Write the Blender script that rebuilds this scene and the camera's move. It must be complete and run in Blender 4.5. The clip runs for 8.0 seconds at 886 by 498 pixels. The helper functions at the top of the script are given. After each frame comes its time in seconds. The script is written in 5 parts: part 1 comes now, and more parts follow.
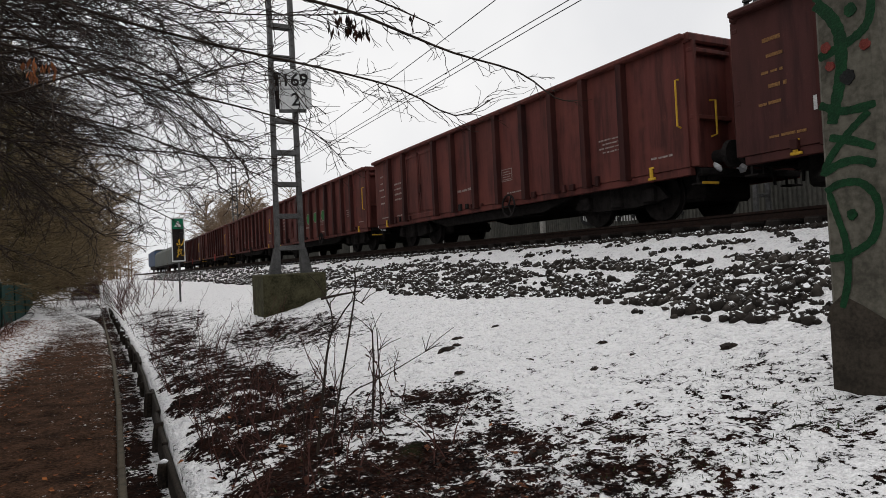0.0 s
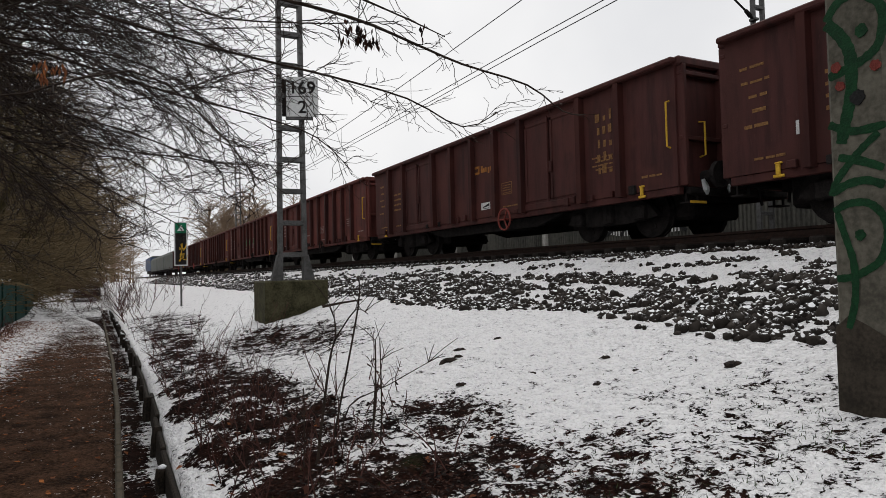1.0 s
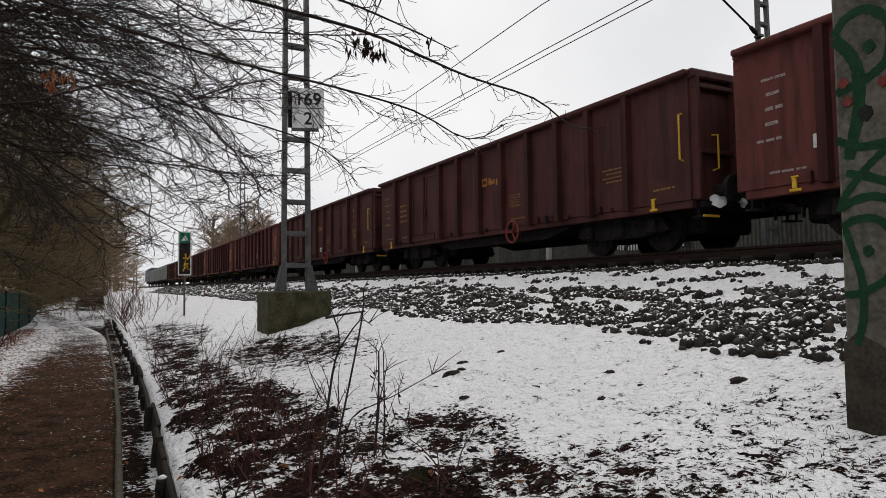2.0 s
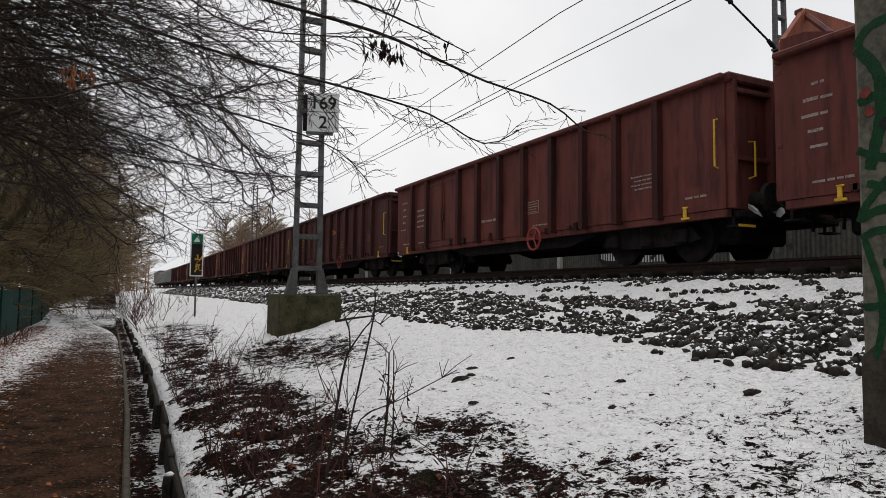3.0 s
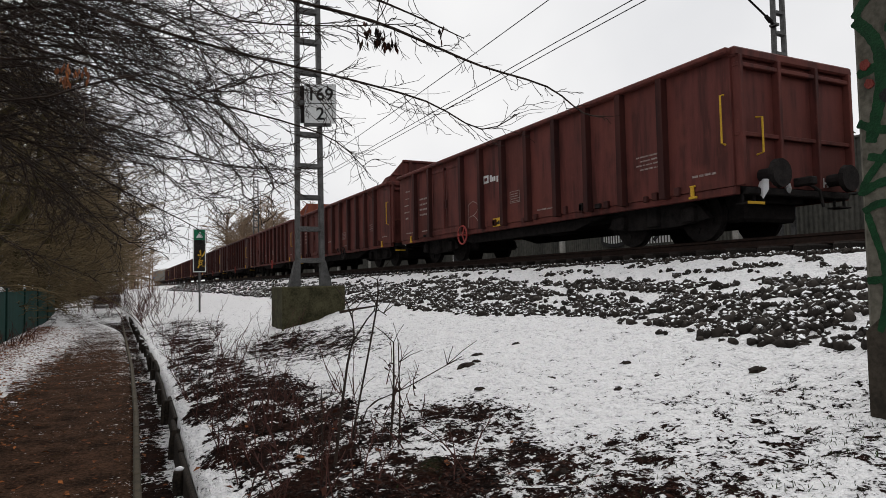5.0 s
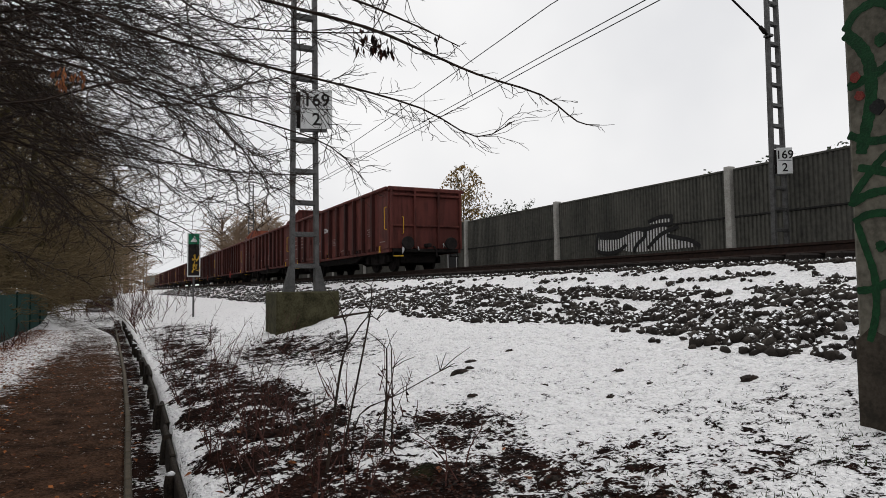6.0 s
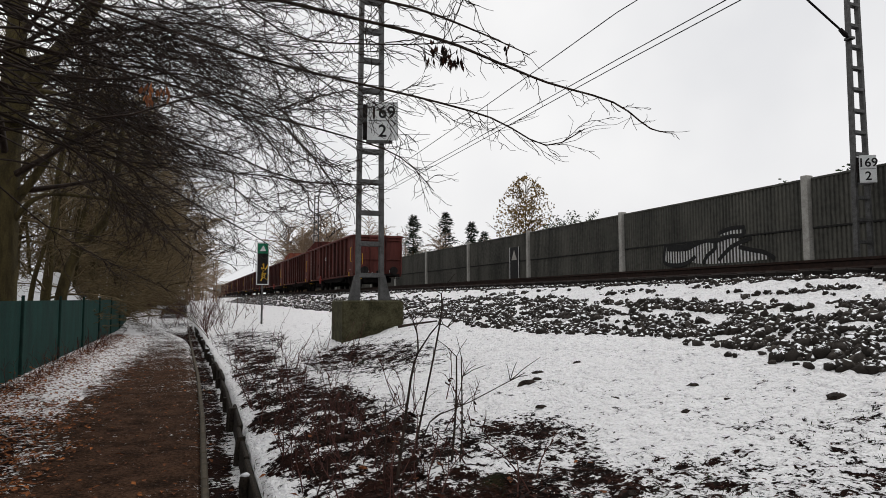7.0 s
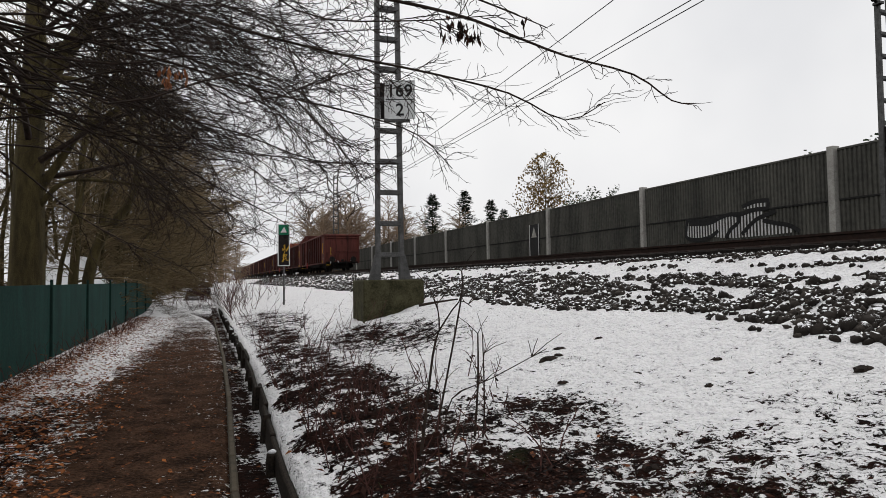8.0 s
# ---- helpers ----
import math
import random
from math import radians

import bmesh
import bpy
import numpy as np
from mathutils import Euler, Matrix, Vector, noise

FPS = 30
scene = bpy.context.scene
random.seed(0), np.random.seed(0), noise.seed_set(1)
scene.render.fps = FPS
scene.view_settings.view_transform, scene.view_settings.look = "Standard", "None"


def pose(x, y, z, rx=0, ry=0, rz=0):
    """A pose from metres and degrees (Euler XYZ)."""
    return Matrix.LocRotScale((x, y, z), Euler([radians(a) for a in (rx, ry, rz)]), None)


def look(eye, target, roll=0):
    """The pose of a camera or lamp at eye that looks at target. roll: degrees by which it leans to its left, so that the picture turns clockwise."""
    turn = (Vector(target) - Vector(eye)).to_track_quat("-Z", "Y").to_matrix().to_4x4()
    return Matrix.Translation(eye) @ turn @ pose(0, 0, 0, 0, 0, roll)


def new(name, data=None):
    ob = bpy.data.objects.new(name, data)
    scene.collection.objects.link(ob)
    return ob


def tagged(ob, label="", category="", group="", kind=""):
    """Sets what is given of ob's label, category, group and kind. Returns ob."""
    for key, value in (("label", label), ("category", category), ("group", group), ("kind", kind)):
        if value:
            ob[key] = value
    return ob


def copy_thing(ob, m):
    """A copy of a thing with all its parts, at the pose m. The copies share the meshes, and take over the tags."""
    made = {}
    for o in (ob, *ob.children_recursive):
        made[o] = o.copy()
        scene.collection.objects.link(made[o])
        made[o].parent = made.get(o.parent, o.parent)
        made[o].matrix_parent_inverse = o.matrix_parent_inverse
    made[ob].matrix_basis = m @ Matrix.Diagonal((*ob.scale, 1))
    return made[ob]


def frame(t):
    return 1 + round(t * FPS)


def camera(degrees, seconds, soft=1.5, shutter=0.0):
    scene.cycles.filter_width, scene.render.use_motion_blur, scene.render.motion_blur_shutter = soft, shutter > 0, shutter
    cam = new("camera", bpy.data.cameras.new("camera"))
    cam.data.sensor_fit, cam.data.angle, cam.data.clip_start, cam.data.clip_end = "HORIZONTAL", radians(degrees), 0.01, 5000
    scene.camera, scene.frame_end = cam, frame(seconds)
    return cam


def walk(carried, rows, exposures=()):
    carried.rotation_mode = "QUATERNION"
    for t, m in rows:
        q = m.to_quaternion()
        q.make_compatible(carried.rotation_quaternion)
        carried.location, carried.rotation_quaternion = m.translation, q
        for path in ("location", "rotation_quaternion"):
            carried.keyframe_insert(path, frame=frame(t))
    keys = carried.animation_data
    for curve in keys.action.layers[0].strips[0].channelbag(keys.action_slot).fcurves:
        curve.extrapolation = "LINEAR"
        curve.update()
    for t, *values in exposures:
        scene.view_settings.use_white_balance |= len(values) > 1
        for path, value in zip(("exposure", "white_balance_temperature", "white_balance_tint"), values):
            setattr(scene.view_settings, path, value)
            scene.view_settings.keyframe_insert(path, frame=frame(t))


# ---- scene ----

# ------------------------------------------------------------ camera
cam = camera(68.0, 8.0, soft=0.7)
ROWS = [
    (0.0, 0.031, -0.054, 1.596, -27.68, 1.10, 2.73),
    (0.2, 0.029, -0.050, 1.593, -27.24, 3.20, 0.34),
    (0.5, 0.025, -0.045, 1.589, -27.41, 2.20, 0.81),
    (0.8, 0.019, -0.037, 1.595, -27.07, 1.98, 1.06),
    (1.0, 0.014, -0.032, 1.598, -27.57, 2.02, 1.36),
    (1.5, 0.017, -0.014, 1.599, -26.89, 2.32, 0.83),
    (1.7, 0.015, -0.014, 1.596, -27.06, 2.77, 0.92),
    (2.8, 0.002, -0.002, 1.575, -27.14, 3.66, -0.37),
    (3.0, 0.003, 0.013, 1.557, -26.49, 3.82, -0.65),
    (3.5, 0.004, 0.027, 1.547, -25.04, 2.64, -0.53),
    (4.0, 0.010, 0.032, 1.542, -25.83, 2.93, 0.51),
    (4.5, 0.009, 0.024, 1.550, -26.46, 3.32, 0.76),
    (4.7, 0.011, 0.021, 1.550, -26.32, 2.83, 0.89),
    (5.8, 0.018, 0.001, 1.552, -26.11, 3.03, 1.44),
    (6.0, 0.015, -0.002, 1.552, -26.62, 3.34, 0.72),
    (6.5, 0.000, 0.000, 1.550, -25.96, 3.59, 0.90),
    (6.8, -0.030, 0.017, 1.541, -23.52, 4.35, 1.19),
    (7.0, -0.046, 0.028, 1.534, -21.36, 4.33, 0.03),
    (7.2, -0.049, 0.030, 1.531, -21.34, 2.59, 0.53),
    (7.5, -0.046, 0.034, 1.525, -20.82, 1.66, 0.69),
    (7.8, -0.046, 0.033, 1.525, -19.70, 2.17, 0.53),
    (8.0, -0.046, 0.032, 1.525, -19.60, 2.50, 0.86),
]
walk(cam, [(t, pose(x, y, z, 90 + pitch, roll, yaw)) for t, x, y, z, yaw, pitch, roll in ROWS])

# ------------------------------------------------------------ light: an overcast winter sky
world = bpy.data.worlds.new("overcast_sky")
scene.world = world
world.use_nodes = True
wn, wl = world.node_tree.nodes, world.node_tree.links
sky = wn.new("ShaderNodeTexSky")
sky.sky_type, sky.sun_disc = "NISHITA", False
sky.sun_elevation, sky.sun_rotation = radians(62), radians(33)
sky.dust_density, sky.air_density = 4.0, 1.0
grey = wn.new("ShaderNodeHueSaturation")
grey.inputs["Saturation"].default_value = 0.12
grey.inputs["Value"].default_value = 0.10
wl.new(sky.outputs[0], grey.inputs["Color"])
cloud = wn.new("ShaderNodeTexNoise")
cloud.inputs["Scale"].default_value, cloud.inputs["Detail"].default_value = 2.2, 4
ramp = wn.new("ShaderNodeValToRGB")
ramp.color_ramp.elements[0].position, ramp.color_ramp.elements[0].color = 0.33, (0.74, 0.745, 0.765, 1)
ramp.color_ramp.elements[1].position, ramp.color_ramp.elements[1].color = 0.66, (0.92, 0.915, 0.915, 1)
wl.new(cloud.outputs[0], ramp.inputs[0])
veil = wn.new("ShaderNodeMix")
veil.data_type = "RGBA"
veil.inputs[0].default_value = 0.93
wl.new(grey.outputs[0], veil.inputs[6])
wl.new(ramp.outputs[0], veil.inputs[7])
wl.new(veil.outputs[2], wn["Background"].inputs[0])
wn["Background"].inputs[1].default_value = 1.06

sun = new("sun", bpy.data.lights.new("sun", "SUN"))
sun.data.energy, sun.data.angle, sun.data.color = 1.0, radians(60), (1.0, 0.97, 0.93)
sun.matrix_world = look((9, 14, 32), (0, 0, 0))
scene.view_settings.exposure = 0.0


# ------------------------------------------------------------ materials
class Nodes:
    """Short hand for one node material."""

    def __init__(self, name, rough=0.8, metal=0.0):
        self.m = bpy.data.materials.new(name)
        self.m.use_nodes = True
        self.n, self.l = self.m.node_tree.nodes, self.m.node_tree.links
        self.b = self.n["Principled BSDF"]
        self.b.inputs["Specular IOR Level"].default_value = 0.12
        self.b.inputs["Roughness"].default_value, self.b.inputs["Metallic"].default_value = rough, metal
        self.co = self.n.new("ShaderNodeTexCoord").outputs["Object"]

    def put(self, value, socket):
        if hasattr(value, "links"):
            self.l.new(value, socket)
        else:
            socket.default_value = value

    def noise(self, scale, detail=4, rough=0.55, stretch=None, world_space=False):
        co = self.co
        if world_space:
            co = self.n.new("ShaderNodeNewGeometry").outputs["Position"]
        if stretch:
            mp = self.n.new("ShaderNodeMapping")
            mp.inputs["Scale"].default_value = stretch
            self.l.new(co, mp.inputs[0])
            co = mp.outputs[0]
        t = self.n.new("ShaderNodeTexNoise")
        t.inputs["Scale"].default_value, t.inputs["Detail"].default_value, t.inputs["Roughness"].default_value = scale, detail, rough
        self.l.new(co, t.inputs["Vector"])
        return t.outputs[0]

    def step(self, value, low, high):
        t = self.n.new("ShaderNodeMapRange")
        t.interpolation_type = "SMOOTHSTEP"
        self.put(value, t.inputs[0])
        t.inputs[1].default_value, t.inputs[2].default_value = low, high
        return t.outputs[0]

    def sums(self, op, a, b):
        t = self.n.new("ShaderNodeMath")
        t.operation = op
        self.put(a, t.inputs[0])
        self.put(b, t.inputs[1])
        return t.outputs[0]

    def mix(self, f, a, b):
        t = self.n.new("ShaderNodeMix")
        t.data_type = "RGBA"
        self.put(f, t.inputs[0])
        self.put(a if hasattr(a, "links") else (*a, 1), t.inputs[6])
        self.put(b if hasattr(b, "links") else (*b, 1), t.inputs[7])
        return t.outputs[2]

    def attr(self, name):
        t = self.n.new("ShaderNodeAttribute")
        t.attribute_name = name
        return t.outputs["Fac"]

    def up(self):
        t = self.n.new("ShaderNodeSeparateXYZ")
        self.l.new(self.n.new("ShaderNodeNewGeometry").outputs["Normal"], t.inputs[0])
        return t.outputs[2]

    def island(self):
        return self.n.new("ShaderNodeNewGeometry").outputs["Random Per Island"]

    def piece(self):
        return self.n.new("ShaderNodeObjectInfo").outputs["Random"]

    def done(self, colour, height=None, depth=0.01, rough=None):
        self.put(colour if hasattr(colour, "links") else (*colour, 1), self.b.inputs["Base Color"])
        if rough is not None:
            self.put(rough, self.b.inputs["Roughness"])
        if height is not None:
            bump = self.n.new("ShaderNodeBump")
            bump.inputs["Distance"].default_value = depth
            self.l.new(height, bump.inputs["Height"])
            self.l.new(bump.outputs[0], self.b.inputs["Normal"])
        return self.m


def grainy(name, dark, light, scale=6, rough=0.8, metal=0.0, depth=0.004, stretch=None, fine=8.0, gloss=0.15):
    k = Nodes(name, rough, metal)
    k.b.inputs["Specular IOR Level"].default_value = gloss
    a, b = k.noise(scale, 5, 0.6, stretch), k.noise(scale * fine, 3)
    f = k.sums("ADD", k.sums("MULTIPLY", a, 0.65), k.sums("MULTIPLY", b, 0.35))
    return k.done(k.mix(k.step(f, 0.32, 0.68), dark, light), b, depth)


def ground_material(name, soil_a, soil_b, grass=(0.018, 0.024, 0.009)):
    k = Nodes(name, 0.95)
    k.b.inputs["Specular IOR Level"].default_value = 0.04
    big, mid, fine = k.noise(1.3, 3), k.noise(9, 5, 0.7), k.noise(30, 4, 0.7)
    n = k.sums("ADD", k.sums("ADD", k.sums("MULTIPLY", big, 0.5), k.sums("MULTIPLY", mid, 1.7)), k.sums("MULTIPLY", fine, 1.3))
    mask = k.step(k.sums("ADD", n, k.sums("SUBTRACT", k.attr("cover"), 1.75)), 0.48, 0.54)
    soil = k.mix(k.step(k.sums("ADD", k.sums("MULTIPLY", fine, 0.6), k.sums("MULTIPLY", k.noise(3.2, 4, 0.6), 0.4)), 0.38, 0.62), soil_a, soil_b)
    soil = k.mix(k.step(big, 0.64, 0.72), soil, grass)
    # grey mottling of the snow: trodden wet snow, and soft lump shading painted in
    lump_shade = k.sums("ADD", k.sums("MULTIPLY", mid, 0.5), k.sums("MULTIPLY", k.noise(34, 3, 0.6), 0.5))
    snow = k.mix(k.step(lump_shade, 0.33, 0.53), (0.66, 0.645, 0.675), (0.95, 0.945, 0.955))
    h = k.sums("ADD", k.sums("MULTIPLY", mask, 0.7), k.sums("ADD", k.sums("MULTIPLY", fine, 0.4), k.sums("MULTIPLY", k.noise(17, 3, 0.6), 1.1)))
    return k.done(k.mix(mask, soil, snow), h, 0.10)


def rusty(name, base, dark, patch):
    """Painted wagon steel: grime, rust patches and streaks that run down."""
    k = Nodes(name, 0.62)
    k.b.inputs["Specular IOR Level"].default_value = 0.10
    streak = k.noise(5, 4, 0.6, (1, 1, 0.12))
    big, fine = k.noise(1.1, 4), k.noise(45, 3)
    c = k.mix(k.step(streak, 0.38, 0.72), base, dark)
    c = k.mix(k.sums("MULTIPLY", k.step(big, 0.45, 0.7), 0.8), c, patch)
    c = k.mix(k.sums("MULTIPLY", k.step(k.noise(0.55, 5, 0.65), 0.5, 0.68), 0.6), c, dark)
    c = k.mix(k.sums("MULTIPLY", k.step(k.noise(14, 4, 0.7, (1, 1, 0.3)), 0.6, 0.72), 0.5), c, patch)
    c = k.mix(k.sums("MULTIPLY", k.step(fine, 0.55, 0.8), 0.3), c, dark)
    return k.done(c, fine, 0.002, k.sums("ADD", 0.45, k.sums("MULTIPLY", big, 0.35)))


def snowy(name, dark, light, low=0.55, high=0.8, scale=7):
    """A rough surface with snow lying on what faces up."""
    k = Nodes(name, 0.85)
    a, b = k.noise(scale, 4), k.noise(scale * 6, 3)
    up = k.sums("ADD", k.up(), k.sums("MULTIPLY", k.sums("SUBTRACT", a, 0.5), 0.7))
    body = k.mix(k.step(b, 0.35, 0.65), dark, light)
    return k.done(k.mix(k.step(up, low, high), body, (0.8, 0.81, 0.83)), b, 0.006)


MAT = {}
MAT["ground"] = ground_material("snow_and_leaf_litter", (0.0045, 0.003, 0.0025), (0.027, 0.0105, 0.007))
MAT["pathsoil"] = ground_material("trodden_leaf_mud", (0.018, 0.0105, 0.007), (0.102, 0.055, 0.034), (0.042, 0.023, 0.011))
k = Nodes("ballast_stone", 0.85)
sa, sb = k.noise(9, 4), k.noise(60, 3)
tone = k.mix(k.step(sa, 0.3, 0.7), k.mix(k.island(), (0.012, 0.010, 0.009), (0.060, 0.051, 0.044)), (0.022, 0.018, 0.015))
cap = k.step(k.sums("ADD", k.up(), k.sums("MULTIPLY", k.sums("SUBTRACT", sa, 0.5), 1.3)), 0.86, 1.0)
MAT["stone"] = k.done(k.mix(cap, tone, (0.8, 0.81, 0.83)), sb, 0.006)
MAT["snow"] = grainy("fresh_snow", (0.74, 0.75, 0.78), (0.84, 0.845, 0.86), 9, 0.7, depth=0.01)
MAT["path"] = grainy("muddy_leaf_path", (0.028, 0.016, 0.011), (0.085, 0.046, 0.028), 5, 0.85, depth=0.02)
MAT["clod"] = grainy("wet_earth", (0.008, 0.006, 0.005), (0.03, 0.02, 0.014), 20)
MAT["moundsnow"] = snowy("patchy_mound_snow", (0.02, 0.014, 0.009), (0.06, 0.045, 0.03), 0.62, 0.72, 1.6)
MAT["kerb"] = grainy("mossy_kerb", (0.03, 0.025, 0.018), (0.08, 0.065, 0.045), 8)
MAT["plank"] = snowy("wet_old_timber", (0.010, 0.008, 0.007), (0.030, 0.023, 0.017), 1.22, 1.4)
MAT["concrete"] = grainy("weathered_concrete", (0.050, 0.046, 0.036), (0.135, 0.125, 0.10), 3, 0.9)
MAT["mossy"] = grainy("mossy_concrete", (0.020, 0.019, 0.009), (0.072, 0.066, 0.036), 4, 0.9)
MAT["coat"] = grainy("dark_brown_coating", (0.022, 0.018, 0.014), (0.055, 0.045, 0.034), 5, 0.9)
MAT["post"] = grainy("pale_concrete_post", (0.25, 0.24, 0.22), (0.42, 0.41, 0.38), 4, 0.9)
MAT["steel"] = grainy("galvanised_steel", (0.052, 0.051, 0.050), (0.125, 0.125, 0.125), 7, 0.55, 0.4)
MAT["black"] = grainy("grimy_black_steel", (0.010, 0.009, 0.009), (0.028, 0.024, 0.023), 6, 0.9, gloss=0.08)
MAT["rail"] = grainy("rusty_rail", (0.014, 0.009, 0.008), (0.034, 0.019, 0.014), 12, 0.8, gloss=0.15)
MAT["sleeper"] = grainy("grey_sleeper", (0.012, 0.010, 0.009), (0.032, 0.027, 0.024), 5, 0.9, gloss=0.1)
MAT["wire"] = grainy("dark_wire", (0.03, 0.03, 0.03), (0.06, 0.06, 0.06), 5, 0.5)
MAT["panel"] = grainy("dark_barrier_panel", (0.040, 0.040, 0.036), (0.105, 0.102, 0.088), 0.7, 0.85, stretch=(1, 1, 0.25))
MAT["rubber"] = grainy("dark_joint_strip", (0.012, 0.012, 0.012), (0.03, 0.03, 0.028), 3, 0.9)
MAT["red"] = rusty("red_brown_wagon_paint", (0.112, 0.034, 0.029), (0.046, 0.017, 0.015), (0.150, 0.047, 0.037))
MAT["dark"] = rusty("dark_brown_wagon_paint", (0.064, 0.023, 0.021), (0.032, 0.014, 0.013), (0.086, 0.031, 0.026))
# darker than the side paint: grime, plus the shade on the rib flanks painted in
MAT["rib"] = rusty("grimy_shaded_wagon_rib", (0.044, 0.014, 0.012), (0.022, 0.009, 0.009), (0.062, 0.020, 0.016))
# brighter version of the red paint, with the light on an inner face painted in
MAT["orange"] = rusty("lit_orange_red_steel", (0.27, 0.085, 0.05), (0.17, 0.05, 0.032), (0.32, 0.12, 0.075))
MAT["greyc"] = rusty("grey_green_wagon_paint", (0.10, 0.11, 0.10), (0.06, 0.065, 0.06), (0.14, 0.14, 0.12))
MAT["blue"] = rusty("blue_loco_paint", (0.045, 0.075, 0.14), (0.03, 0.045, 0.08), (0.08, 0.10, 0.15))
MAT["white"] = grainy("dull_white_paint", (0.42, 0.42, 0.42), (0.66, 0.66, 0.65), 8, 0.6)
MAT["faint"] = grainy("faded_white_lettering", (0.11, 0.07, 0.06), (0.36, 0.31, 0.29), 30, 0.7)
MAT["faintyellow"] = grainy("faded_yellow_lettering", (0.10, 0.045, 0.02), (0.26, 0.14, 0.05), 30, 0.7)
MAT["yellow"] = grainy("yellow_paint", (0.42, 0.24, 0.02), (0.62, 0.38, 0.04), 9, 0.6)
MAT["logoorange"] = grainy("worn_orange_lettering", (0.16, 0.062, 0.016), (0.36, 0.15, 0.035), 14, 0.7)
MAT["signred"] = grainy("red_wheel_paint", (0.20, 0.03, 0.028), (0.34, 0.06, 0.05), 9, 0.6)
MAT["signwhite"] = grainy("white_sign_sheet", (0.50, 0.51, 0.51), (0.62, 0.63, 0.63), 4, 0.6)
MAT["ink"] = grainy("black_ink", (0.008, 0.008, 0.008), (0.02, 0.02, 0.02), 8, 0.6)
MAT["green"] = grainy("green_spray_paint", (0.003, 0.022, 0.008), (0.007, 0.048, 0.016), 9, 0.6)
MAT["taggreen"] = grainy("bright_green_spray", (0.02, 0.12, 0.03), (0.05, 0.2, 0.06), 7, 0.7)
MAT["tagwhite"] = grainy("pale_spray_edge", (0.16, 0.14, 0.13), (0.3, 0.28, 0.26), 9, 0.7)
MAT["redspray"] = grainy("red_spray_paint", (0.12, 0.02, 0.015), (0.2, 0.05, 0.04), 12, 0.7)
MAT["signgreen"] = grainy("green_sign_sheet", (0.005, 0.10, 0.05), (0.01, 0.16, 0.08), 6, 0.5)
MAT["fence"] = grainy("green_fence_sheet", (0.0024, 0.021, 0.017), (0.0046, 0.042, 0.034), 3, 0.85, stretch=(1, 1, 0.3))
MAT["fencepost"] = grainy("dark_green_post", (0.003, 0.016, 0.013), (0.006, 0.028, 0.022), 5, 0.6)
MAT["bark"] = grainy("wet_bark", (0.022, 0.017, 0.008), (0.082, 0.064, 0.026), 6, 0.9, depth=0.02, stretch=(1, 1, 0.25))
MAT["twig"] = grainy("dark_twig", (0.013, 0.009, 0.007), (0.042, 0.028, 0.021), 8, 0.8)
# brown twigs of the far trees, paled: distance haze is put into the colour
MAT["farhazetwig"] = grainy("far_hazed_brown_twig", (0.15, 0.105, 0.07), (0.29, 0.21, 0.145), 2, 0.9)
MAT["brushtwig"] = grainy("brown_thicket_twig", (0.060, 0.045, 0.024), (0.175, 0.128, 0.068), 3, 0.9)
MAT["redtwig"] = grainy("red_brown_stem", (0.035, 0.014, 0.012), (0.09, 0.036, 0.028), 9, 0.7)
k = Nodes("dead_leaf", 0.75)
MAT["leaf"] = k.done(k.mix(k.step(k.noise(20, 2), 0.35, 0.65), k.mix(k.island(), (0.05, 0.018, 0.009), (0.38, 0.130, 0.036)), (0.12, 0.042, 0.018)), k.noise(60, 2), 0.003)
k = Nodes("dark_wet_leaf", 0.75)
MAT["leafdark"] = k.done(k.mix(k.step(k.island(), 0.2, 1.0), (0.005, 0.0028, 0.0022), (0.044, 0.0145, 0.008)))
k = Nodes("yellowing_leaf", 0.7)
MAT["birchleaf"] = k.done(k.mix(k.island(), (0.10, 0.066, 0.022), (0.32, 0.205, 0.075)))
k = Nodes("conifer_needles", 0.8)
MAT["needle"] = k.done(k.mix(k.island(), (0.015, 0.028, 0.018), (0.04, 0.06, 0.035)))
k = Nodes("ivy_leaf", 0.6)
MAT["ivy"] = k.done(k.mix(k.island(), (0.012, 0.025, 0.01), (0.05, 0.07, 0.025)))


